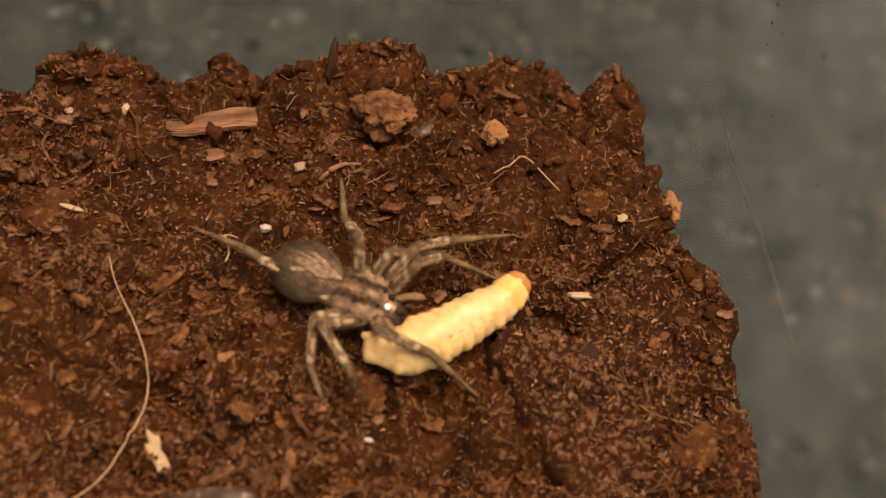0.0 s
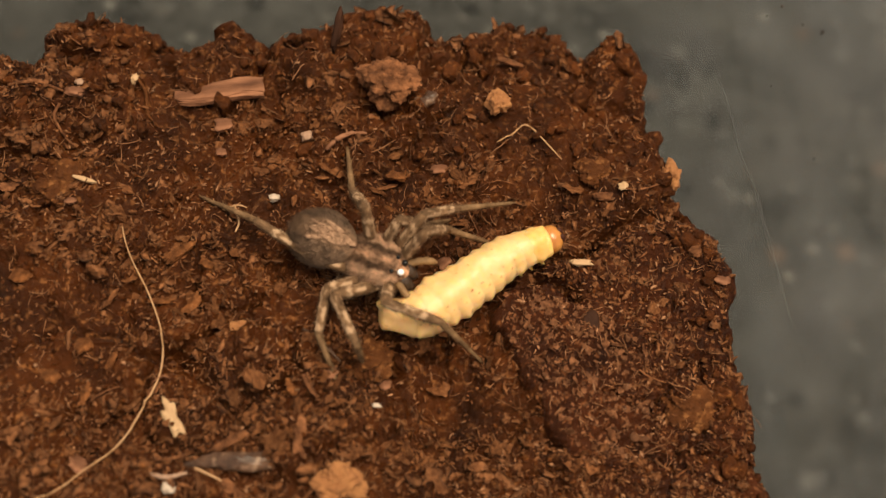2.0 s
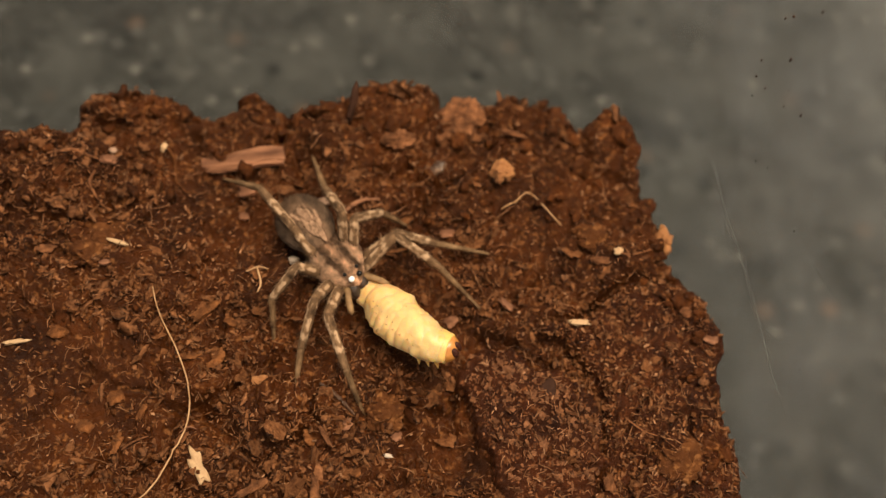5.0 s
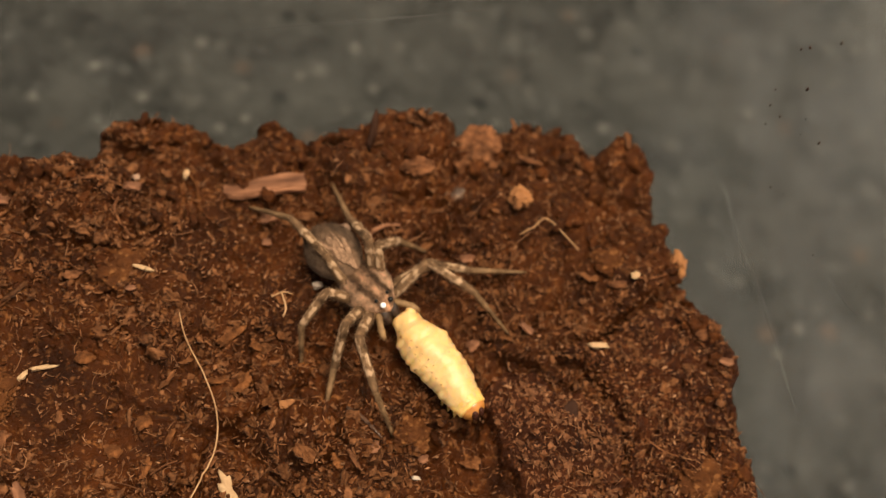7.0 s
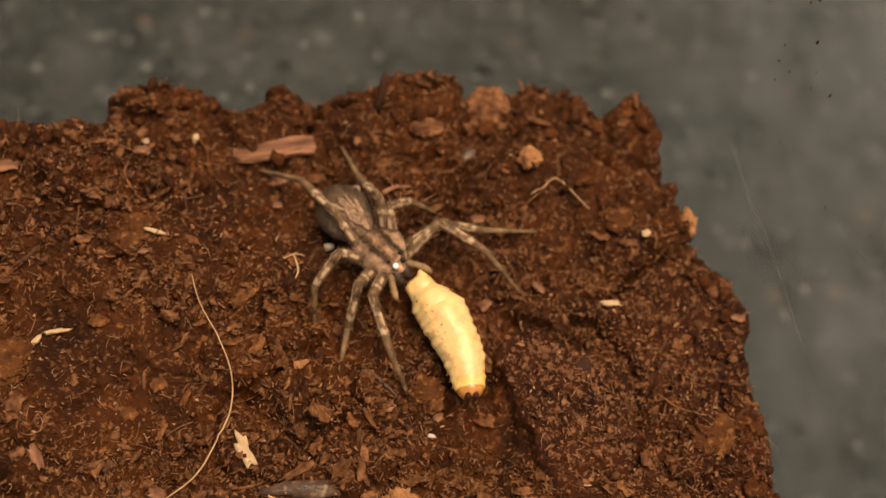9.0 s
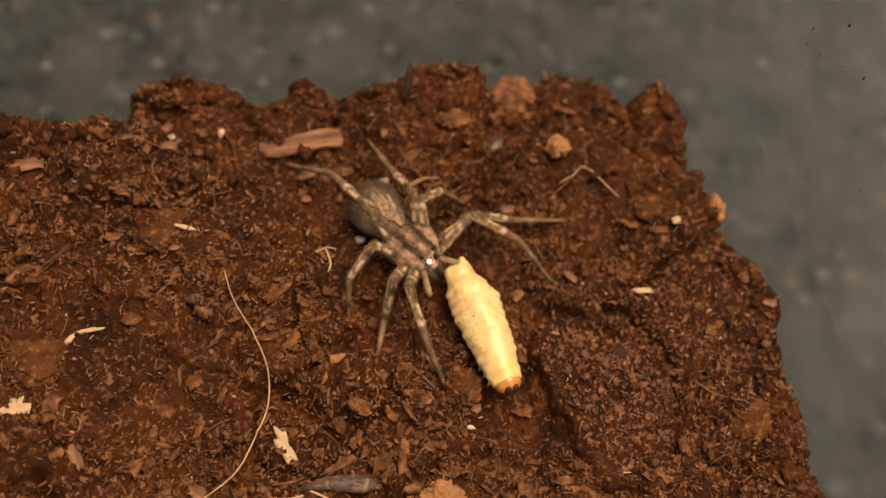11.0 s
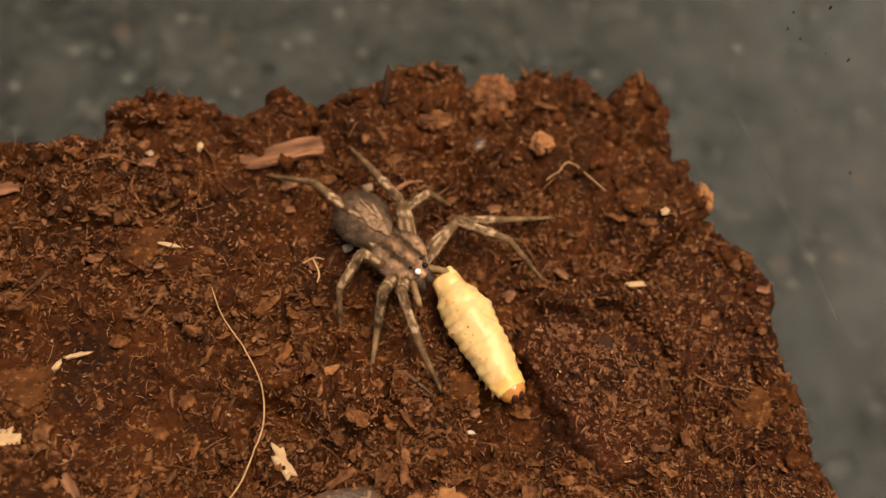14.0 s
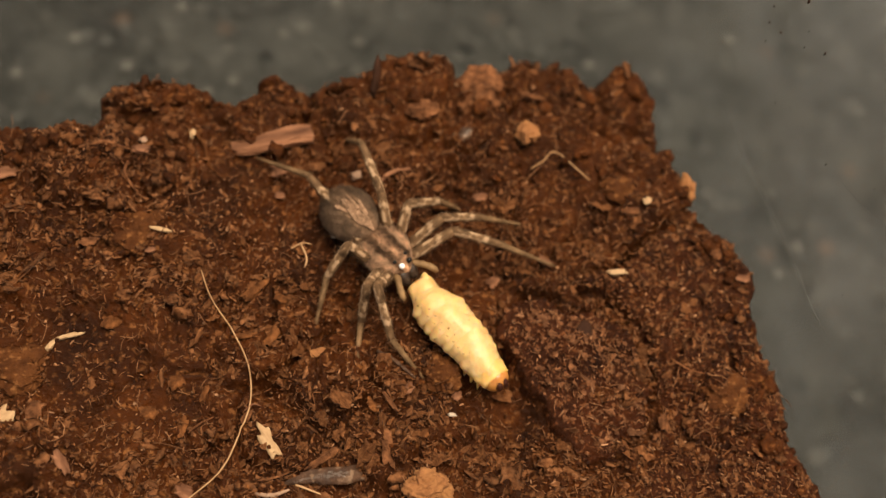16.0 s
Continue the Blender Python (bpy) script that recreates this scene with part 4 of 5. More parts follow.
chip(1.1, 5.2, 1.5, 0.5, 0.4, -38, M_WOOD, "slim tan splinter at the slab's edge", "tan_splinter", "splinter", seed=25)
chip(-3.6, 3.6, 1.3, 1.0, 0.5, 50, M_WOOD, "reddish crumb of bark beside the larva", "bark_crumb", "bark", seed=26, lift=0.5)
chip(16.6, 5.0, 1.1, 0.8, 0.5, 10, M_CLUMP, "pinkish bark crumb on the soil slab", "bark_crumb", "bark", seed=27)
chip(9.7, -10.1, 1.1, 1.5, 0.5, 10, M_CLUMP, "tan bark flake on the soil slab", "bark_flake", "bark", seed=28)
chip(1.4, 21.4, 2.2, 0.5, 0.4, -12, M_CLUMP, "tan splinter near the soil's edge", "tan_splinter", "splinter", seed=29, lift=0.5)
chip(-5.6, 17.0, 1.6, 1.3, 0.7, 35, M_HUSK, "greyish husk crumb on the soil", "husk_crumb", "husk", seed=30, lift=0.5)
chip(-39.2, -11.9, 2.2, 0.8, 0.4, -60, M_WOOD, "tan pointed bark piece on the soil", "bark_flake", "bark", seed=31)
chip(-25.2, -8.1, 1.3, 0.6, 0.4, 60, M_CLUMP, "brown bark flake beside the long root", "bark_flake", "bark", seed=32)
chip(-7.7, 10.5, 1.7, 0.8, 0.5, 5, M_BARK, "reddish bark flake near the spider", "bark_flake", "bark", seed=33)
chip(-4.2, 11.3, 1.5, 0.8, 0.4, 8, M_WOOD, "salmon-brown bark flake on the soil", "bark_flake", "bark", seed=34)
chip(-23.1, -15.8, 0.9, 0.8, 0.6, 10, M_WHITE, "whitish grit pebble on the soil", "grit_pebble", "pebble", seed=35)
chip(-18.6, -15.7, 2.6, 1.0, 0.5, -42, M_CLUMP, "ragged brown bark strip on the soil", "bark_strip", "bark", seed=36)
chip(-30.4, -8.8, 1.8, 0.7, 0.4, 75, M_BARK, "small tan bark flake on the soil", "bark_flake", "bark", seed=37)
chip(-34.1, 15.8, 1.4, 0.7, 0.5, 0, M_WOOD, "pinkish brown bark crumb near the soil's edge", "bark_crumb", "bark", seed=38)
chip(-22.3, 1.9, 1.2, 0.7, 0.4, -30, M_BARK, "small reddish bark flake on the soil", "bark_flake", "bark", seed=39)
chip(-28.6, -6.2, 1.6, 0.5, 0.4, 75, M_BARK, "upright-lying brown bark strip on the soil", "bark_strip", "bark", seed=40)
chip(-33.0, -7.4, 1.4, 1.1, 0.5, 15, M_BARK, "brown bark flake on the soil", "bark_flake", "bark", seed=41)
clump(-43.6, -3.6, 5.4, 4.6, 1.2, M_CLOD, "lighter brown fibrous clod on the soil", "soil_clod", "clod", seed=9, lift=-0.1, grains=40)
clump(-34.2, 8.6, 4.6, 4.4, 1.2, M_CLOD, "reddish brown matted clod on the soil", "soil_clod", "clod", seed=10, lift=-0.1, grains=40)
clump(8.7, 11.6, 3.6, 2.4, 1.2, M_CLOD, "pinkish brown matted clod near the tub wall", "soil_clod", "clod", seed=11, lift=-0.1, grains=34)
clump(-8.9, -5.3, 3.0, 3.0, 1.2, M_CLOD, "reddish fibrous clod beside the spider", "soil_clod", "clod", seed=12, lift=-0.2, grains=34)
clump(15.9, -7.7, 4.2, 3.2, 1.2, M_CLOD, "crumbly brown clod on the soil slab", "soil_clod", "clod", seed=13, lift=-0.2, grains=36)
rootlet([(10.5, 9.6), (11.8, 9.5), (13.6, 10.3)], 0.10, "short tan twig at the tub wall", 12, material=M_CLUMP, name="twig")
rootlet([(-20.5, 6.8), (-20.0, 5.3), (-20.2, 4.4)], 0.10, "short straw-coloured twig on the soil", 12, lift=0.4, name="straw_bit")
rootlet([(-21.3, 6.2), (-20.3, 6.8), (-19.5, 6.7)], 0.08, "short straw-coloured twig across another", 12, lift=0.5, name="straw_bit")
rootlet([(-30.2, 18.9), (-28.8, 17.0), (-28.3, 14.8), (-27.3, 13.7)], 0.16, "dark brown crooked twig beside the wood chip", 20, material=M_CLOD, name="twig")
rootlet([(10.9, -4.5), (12.5, -5.7), (13.7, -6.1)], 0.07, "pale coir fibre on the soil slab", 14, name="fibre_strand", material=M_CLUMP)
rootlet([(-1.5, 10.6), (0.1, 11.9), (1.9, 12.0)], 0.06, "thin pale fibre on the soil", 14, name="fibre_strand", material=M_CLUMP)
rootlet([(-1.3, 9.4), (0.5, 10.3), (2.1, 10.0)], 0.05, "thin grey-brown fibre on the soil", 14, name="fibre_strand", material=M_CLUMP)
rootlet([(-13.6, 12.4), (-12.8, 13.4), (-11.6, 14.1), (-10.4, 14.3)], 0.22, "short reddish twig on the soil", 16, material=M_WOOD, name="twig")
rootlet([(-39.3, 15.8), (-37.0, 16.1), (-34.9, 15.9)], 0.16, "thin brown twig on the soil", 16, material=M_CLUMP, name="twig")
chip(-46.0, 14.0, 2.8, 1.0, 0.5, 6, M_WOOD, "pinkish wood chip near the soil's edge", seed=51)
chip(-40.9, -1.7, 1.1, 0.45, 0.3, 60, M_PALE, "short pale splinter beside another", "pale_splinter", "splinter", seed=52)
chip(-34.0, 17.0, 0.7, 0.5, 0.4, 20, M_PINK, "pale grit pebble near the soil's edge", "grit_pebble", "pebble", seed=53, lift=0.5)
chip(-45.0, 6.0, 2.3, 0.9, 0.5, 50, M_BARK, "orange-brown bark flake on the soil", "bark_flake", "bark", seed=54)
chip(-33.0, 6.1, 0.9, 0.5, 0.3, 15, M_WOOD, "tan bark crumb on the soil", "bark_crumb", "bark", seed=55)
chip(-38.2, 7.4, 1.6, 0.7, 0.4, 4, M_CLUMP, "dull brown bark flake on the soil", "bark_flake", "bark", seed=56)
chip(-30.1, -14.0, 1.7, 0.9, 0.5, -25, M_WOOD, "pinkish ragged bark flake beside the long root", "bark_flake", "bark", seed=57, ragged=0.8)
chip(-13.6, -7.9, 1.9, 0.4, 0.4, -55, M_CLUMP, "thin brown splinter on the soil", "tan_splinter", "splinter", seed=58)
chip(-7.9, -7.2, 1.0, 0.8, 0.4, 20, M_WOOD, "small salmon bark crumb on the soil", "bark_crumb", "bark", seed=59)
chip(-10.8, -10.6, 1.4, 0.8, 0.4, 25, M_BARK, "tan bark flake on the soil", "bark_flake", "bark", seed=60)
chip(-12.2, -6.7, 1.4, 0.8, 0.4, 20, M_WOOD, "pale brown bark crumb near the spider", "bark_crumb", "bark", seed=61)
chip(7.2, 3.5, 1.8, 0.5, 0.4, 4, M_PALE, "short tan splinter on the slab of soil", "tan_splinter", "splinter", seed=62, lift=0.5)
chip(18.6, 2.5, 1.2, 0.8, 0.4, -10, M_WOOD, "tan bark flake at the slab's rim", "bark_flake", "bark", seed=63, lift=0.4)
chip(10.6, 9.8, 0.9, 0.7, 0.4, 0, M_PALE, "pale grit crumb beside a twig", "grit_pebble", "pebble", seed=64, lift=0.4)
chip(9.0, 9.0, 1.5, 0.6, 0.4, 6, M_CLUMP, "brown bark sliver on the soil", "tan_splinter", "splinter", seed=65, lift=0.4)
rootlet([(-35.2, 14.8), (-35.4, 13.5), (-34.7, 12.3), (-33.8, 11.5)], 0.15, "curled brown strip of husk on the soil", 18, material=M_CLUMP, name="husk_strip", lift=0.4)
rootlet([(-29.9, -9.2), (-28.9, -8.5), (-27.7, -8.0)], 0.10, "thin brown twig on the soil", 12, material=M_CLUMP, name="twig")
rootlet([(-25.4, -7.7), (-24.7, -7.2), (-24.0, -7.4)], 0.08, "short reddish rootlet across the long root", 12, material=M_WOOD, lift=0.4)
rootlet([(-24.3, -13.8), (-23.0, -13.6), (-21.9, -13.2)], 0.13, "thin brown twig beside the husk", 12, material=M_CLUMP, name="twig")
rootlet([(-21.4, -14.3), (-20.6, -14.6), (-19.4, -15.1)], 0.11, "short pale twig beside the husk", 12, name="twig", lift=0.4)
rootlet([(-24.5, -14.8), (-23.2, -15.1), (-21.9, -14.7)], 0.20, "pinkish crooked twig on the soil", 14, material=M_PINK, name="twig")
rootlet([(-14.4, -3.3), (-13.0, -4.3), (-11.4, -5.9)], 0.20, "grey-brown twig under the spider's leg", 14, material=M_HUSK, name="twig")


# ---------------------------------------------------------------- spider
def tube(stations, sides=14, hairs=0, hair=0.3, seed=1, flatten=1.0, bristles=0, bend=0.0):
    """A round body along x through (x, radius) stations in mm, with short slanting hairs."""
    vs, fs = [], []
    for x, rad in stations:
        for s in range(sides):
            t = 2 * math.pi * s / sides
            vs.append((x, rad * math.cos(t), rad * math.sin(t) * flatten))
    n = len(stations)
    for k in range(n - 1):
        for s in range(sides):
            fs.append((k * sides + s, k * sides + (s + 1) % sides, (k + 1) * sides + (s + 1) % sides, (k + 1) * sides + s))
    fs.append(tuple(reversed(range(sides))))
    fs.append(tuple(range((n - 1) * sides, n * sides)))
    r = random.Random(seed)
    xs = [s[0] for s in stations]
    rs = [s[1] for s in stations]
    for n in range(hairs + bristles):
        x = r.uniform(xs[0], xs[-1])
        size = hair if n < hairs else 0.9
        rad = float(np.interp(x, xs, rs))
        t = r.uniform(0, 2 * math.pi)
        out = Vector((0, math.cos(t), math.sin(t) * flatten))
        side = Vector((0, -math.sin(t), math.cos(t)))
        b = Vector((x, 0, 0)) + out * rad * 0.95
        tip = b + (out * 0.75 + Vector((r.uniform(0.4, 1.1), 0, 0)) + side * r.uniform(-0.3, 0.3)) * size * r.uniform(0.5, 1.2)
        w = 0.02
        i = len(vs)
        vs += [tuple(b + side * w), tuple(b - side * w), tuple(b + Vector((w * 1.5, 0, 0))), tuple(tip)]
        fs += [(i, i + 1, i + 3), (i + 1, i + 2, i + 3), (i + 2, i, i + 3)]
    return [((x) * MM, (y - bend * 0.06 * x * x) * MM, (z + 0.35 * abs(bend) * math.sin(min(x, 3) * 1.05)) * MM) for x, y, z in vs], fs


LEG_LENGTHS = {1: (4.4, 4.7, 6.0), 2: (4.3, 4.2, 5.5), 3: (3.5, 3.5, 4.5), 4: (4.1, 5.3, 6.4)}
HIPS = {1: (1.5, 1.15, -0.35), 2: (0.7, 1.5, -0.4), 3: (-0.25, 1.5, -0.4), 4: (-1.05, 1.2, -0.35)}


def ellipsoid(rx, ry, rz, shape=None, sub=4):
    bm = bmesh.new()
    bmesh.ops.create_icosphere(bm, subdivisions=sub, radius=1.0)
    for v in bm.verts:
        c = shape(v.co.copy()) if shape else v.co
        v.co = Vector((c.x * rx, c.y * ry, c.z * rz)) * MM
    return bm


def with_hairs(bm, count, size, seed, back=-1.0):
    """Short hairs over the upper side of a body, lying backwards."""
    r = random.Random(seed)
    bm.faces.ensure_lookup_table()
    bm.normal_update()
    faces = [f for f in bm.faces if f.normal.z > -0.3]
    for _ in range(count):
        f = r.choice(faces)
        u, w = math.sqrt(r.random()), r.random()
        p0, p1, p2 = (v.co for v in f.verts[:3])
        b, nrm = p0 * (1 - u) + (p1 * (1 - w) + p2 * w) * u, f.normal.copy()
        side = nrm.cross(Vector((1, 0, 0))).normalized()
        tip = b + (nrm * 0.6 + Vector((back, 0, 0)) + side * r.uniform(-0.6, 0.6)) * size * MM * r.uniform(0.5, 1.2)
        vs = [bm.verts.new(p) for p in (b + side * 0.028 * MM, b - side * 0.028 * MM, b + nrm * 0.028 * MM, tip)]
        for a, c in ((0, 1), (1, 2), (2, 0)):
            bm.faces.new((vs[a], vs[c], vs[3]))
    return bm


def build_spider():
    spider = thing("wolf_spider", None, "grey-brown hairy wolf spider biting a pale larva", "spider")

    def carapace(c):
        wide = 1.0 - 0.38 * max(0, c.x) ** 1.3 - 0.15 * max(0, -c.x) ** 2
        return Vector((c.x, c.y * wide, c.z * (1 + 0.22 * max(0, c.x)) + 0.12 * max(0, c.x)))

    ct = part("cephalothorax", mesh_from(with_hairs(ellipsoid(2.6, 2.15, 1.15, carapace), 3000, 0.5, 2), M_CARAPACE), spider, "carapace with pale band down the middle")

    def abdomen(c):
        return Vector((c.x, c.y * (1.0 - 0.22 * max(0, c.x) ** 2), c.z))

    ab = part("abdomen", mesh_from(with_hairs(ellipsoid(2.75, 2.3, 1.85, abdomen), 4600, 0.34, 3), M_ABDOMEN), spider, "dark hairy oval abdomen")
    ab.location = Vector((-4.45, 0, 0.35)) * MM
    tufts = bmesh.new()
    r = random.Random(12)
    for k in range(24):
        u = k / 23
        one = ellipsoid(r.uniform(0.5, 1.1), r.uniform(0.12, 0.26), 0.16, sub=2)
        x, y = 2.0 - 2.6 * u, r.uniform(-0.9, 0.9) * (0.35 + 0.75 * u)
        z = 1.85 * math.sqrt(max(0.05, 1 - (x / 2.85) ** 2 - (y / 2.35) ** 2)) - 0.02
        bmesh.ops.transform(one, matrix=Matrix.Translation(Vector((x, y, z)) * MM) @ Euler((0, math.asin(min(0.8, x / 4.2)), -0.35 * y)).to_matrix().to_4x4(), verts=one.verts[:])
        me = bpy.data.meshes.new("tuft")
        one.to_mesh(me)
        one.free()
        tufts.from_mesh(me)
        bpy.data.meshes.remove(me)
    part("heart_mark", mesh_from(with_hairs(tufts, 420, 0.3, 4), M_MARK), ab, "pale brown streaks on the abdomen's front")
    for y, x, z, rad, material in ((0.42, 2.12, 1.06, 0.27, M_EYE_GLINT), (-0.42, 2.12, 1.06, 0.25, M_EYE), (0.62, 1.45, 1.12, 0.17, M_EYE), (-0.62, 1.45, 1.12, 0.17, M_EYE)):
        y = -y
        eye = part("eye", mesh_from(ellipsoid(rad, rad, rad, sub=2), material), ct, "eye painted white as its glint" if material is M_EYE_GLINT else "glossy black eye")
        eye.location = Vector((x, y, z)) * MM
    for s in (1, -1):
        jaw = part("chelicera", mesh_of(*tube([(0, 0.3), (0.3, 0.55), (1.0, 0.5), (1.5, 0.25), (1.6, 0.05)], 12, 60, 0.3, 5), M_FANG), ct, "dark hairy jaw")
        jaw.matrix_basis = Matrix.Translation(Vector((2.0, 0.42 * s, 0.1)) * MM) @ Euler((0, radians(48), radians(4 * s))).to_matrix().to_4x4()
    palps = {}
    for s, key in ((1, "L"), (-1, "R")):
        palp = part("pedipalp", mesh_of(*tube([(0, 0.22), (0.3, 0.3), (1.1, 0.27), (1.7, 0.3), (2.2, 0.26), (2.45, 0.08)], 10, 110, 0.28, 6, bend=0.9 * s), M_PALP), spider, "yellowish brown feeler")
        palp.matrix_basis = Matrix.Translation(Vector((2.0, 0.8 * s, -0.1)) * MM) @ Euler((0, radians(10), radians(38 * s))).to_matrix().to_4x4()
        palps[key] = palp
    legs = {}
    for num, (a, b, c) in LEG_LENGTHS.items():
        femur = mesh_of(*tube([(-0.4, 0.3), (0, 0.42), (0.5, 0.46), (a * 0.35, 0.49), (a * 0.8, 0.42), (a, 0.35), (a + 0.15, 0.17)], 14, 320, 0.36, num, bristles=4), M_LEG)
        k = b * 0.3
        tibia = mesh_of(*tube([(-0.2, 0.22), (0, 0.35), (k * 0.5, 0.42), (k * 0.95, 0.37), (k, 0.30), (k * 1.06, 0.38), (b * 0.6, 0.39), (b * 0.95, 0.32), (b, 0.25), (b + 0.1, 0.1)], 14, 320, 0.36, num + 10, bristles=9), M_LEG)
        d = c * 0.62
        meta = mesh_of(*tube([(-0.1, 0.15), (0, 0.27), (0.3, 0.28), (d * 0.6, 0.22), (d, 0.19), (d + 0.05, 0.1)], 10, 170, 0.28, num + 20, bristles=8), M_LEG_TIP)
        tars = mesh_of(*tube([(d - 0.02, 0.12), (d + 0.1, 0.17), (c * 0.9, 0.14), (c, 0.04)], 8, 60, 0.25, num + 30), M_LEG_TIP)
        for s, key in ((1, "L"), (-1, "R")):
            leg = part("leg", femur, spider)
            legs[key + str(num)] = (leg, part("tibia", tibia, leg), part("metatarsus", meta, leg), part("tarsus", tars, leg))
    return spider, legs, palps


SPIDER, LEGS, PALPS = build_spider()

# ---------------------------------------------------------------- larva
LARVA_RADII = [1.26, 1.72, 1.94, 2.00, 1.98, 1.93, 1.88, 1.82, 1.74, 1.65, 1.54, 1.39]


def build_larva():
    larva = thing("beetle_larva", None, "fat cream-yellow larva with an orange-brown head held in the spider's jaws", "larva")
    segs = []
    for k, rad in enumerate(LARVA_RADII):
        bm = bmesh.new()
        bmesh.ops.create_uvsphere(bm, u_segments=40, v_segments=28, radius=1.0)
        for v in bm.verts:
            c = v.co.copy()
            x, a = c.z, math.atan2(c.y, c.x)
            # the skin runs on smoothly from ring to ring, with a shallow groove between two
            u = k + x * 1.55
            full = float(np.interp(u, range(len(LARVA_RADII)), LARVA_RADII))
            ring = min(1.0, math.hypot(c.x, c.y) / 0.6) ** 0.7 * (1 - 0.105 * x * x)
            fold = 1 + 0.09 * noise.noise((math.cos(a) * 1.3, math.sin(a) * 1.3, u * 0.55)) + 0.05 * noise.noise((math.cos(a) * 2.6, math.sin(a) * 2.6, u * 1.3 + 7))
            fold += (0.095 + 0.05 * math.sin(k * 2.3)) * math.exp(-((math.sin(a) - 0.05) / 0.30) ** 2 - (x / 0.24) ** 2)
            v.co = Vector((x * (1.15 if k == 11 else 1.6), math.cos(a) * ring * full * fold, math.sin(a) * ring * full * fold * 0.96)) * MM
        seg = part("body_segment", mesh_from(bm, M_NECK if k == 11 else M_LARVA), larva, "orange-tinged front segment" if k == 11 else "")
        if k == 0:
            shred = part("torn_skin", mesh_of(*tube([(0, 0.6), (0.35, 0.55), (0.55, 0.42), (0.7, 0.3), (0.85, 0.22), (0.95, 0.08)], 10, 0, bend=0.8), M_LARVA), seg, "shred of pale skin in the spider's jaws")
            shred.matrix_basis = Matrix.Translation(Vector((-0.9, 0.35, 0.5)) * MM) @ Euler((0, radians(-8), radians(165))).to_matrix().to_4x4()
        if k >= 9:
            for s in (1, -1):
                leg = part("larva_leg", mesh_of(*tube([(0, 0.24), (0.3, 0.19), (0.55, 0.11), (0.75, 0.03)], 8, 0), M_NECK), seg, "stubby pointed leg")
                leg.matrix_basis = Matrix.Translation(Vector((0, s * rad * 0.66, -rad * 0.62)) * MM) @ Euler((0, radians(40), radians(50 * s))).to_matrix().to_4x4()
        segs.append(seg)
    head = part("head", mesh_from(ellipsoid(1.0, 1.15, 1.15, sub=3), M_LARVA_HEAD), larva, "shiny orange-brown head")
    for s in (1, -1):
        jaw = part("mandible", mesh_from(ellipsoid(0.46, 0.36, 0.66, sub=3), M_JAW), head, "dark brown jaw")
        jaw.location = Vector((0.66, 0.28 * s, 0.22)) * MM
    segs.append(head)
    return larva, segs


LARVA, SEGMENTS = build_larva()


# ---------------------------------------------------------------- what moves
# (seconds, eye x, eye y, heading in degrees), in mm
BODY = [(0, -7.5, 0.6, -22), (1.5, -7.1, 0.9, -22), (2.6, -6.9, 1.1, -21), (3.0, -7.0, 4.2, -2), (3.3, -8.3, 5.0, -10), (3.5, -11.7, 4.8, -32),
        (3.7, -12.8, 5.2, -51), (5.8, -11.6, 5.2, -46), (7, -11.5, 5.1, -46), (9.5, -11.5, 5.0, -47), (12.5, -11.6, 4.2, -49), (14, -11.7, 4.2, -49),
        (14.5, -11.9, 3.8, -49), (15.5, -11.7, 3.4, -50), (16, -11.8, 3.4, -49)]

# stances: for each leg the knee, the shin's end and the foot, in mm
STANCES = []


def stance(t, **legs):
    STANCES.append((t, {k: np.array(v, float).reshape(3, 2) for k, v in legs.items()}))


for t0 in (0, 2.6):
    stance(t0, L4=(-10.2, 5.1, -11.2, 8.3, -11.9, 13.0), R4=(-14.4, 1.8, -18.8, 4.9, -23.5, 7.9), L3=(-7.6, 4.1, -5.5, 5.1, -3.2, 7.2),
           L2=(-6.5, 4.0, -3.0, 6.6, 2.4, 8.5), L1=(-5.1, 3.3, -2.9, 4.6, 0.4, 4.9), R3=(-13.3, -1.9, -12.8, -3.9, -11.6, -7.2),
           R2=(-11.4, -2.9, -10.6, -4.5, -9.7, -5.6), R1=(-7.2, -2.7, -4.4, -3.5, -1.2, -4.5))
stance(3.0, L4=(-11.3, 6.8, -13.0, 9.5, -13.8, 13.2), R4=(-15.1, 3.8, -19.1, 5.7, -23.1, 7.0), L3=(-8.0, 7.0, -6.1, 7.7, -3.6, 9.4),
       L2=(-4.5, 7.4, -0.9, 11.0, 3.7, 15.1), L1=(-4.2, 6.9, -0.8, 8.1, 2.2, 9.7), R3=(-12.2, -1.1, -11.7, -3.2, -9.7, -5.1),
       R2=(-8.1, -1.8, -5.5, -2.6, -2.4, -4.3), R1=(-6.0, 2.6, -2.6, 3.0, 1.5, 4.0))
stance(3.3, L4=(-12.8, 8.3, -14.8, 11.6, -16.1, 14.5), R4=(-14.7, 5.1, -19.7, 7.0, -23.0, 8.6), L3=(-11.4, 8.7, -10.4, 11.3, -8.5, 13.3),
       L2=(-5.7, 7.7, -3.0, 8.3, 0.1, 7.8), L1=(-5.4, 6.5, -3.0, 7.5, 0.1, 7.3), R3=(-11.5, -1.1, -11.3, -2.7, -10.5, -4.5),
       R2=(-9.4, -1.0, -7.7, -2.5, -6.4, -3.8), R1=(-6.1, -0.3, -4.1, -0.6, -2.1, -1.1))
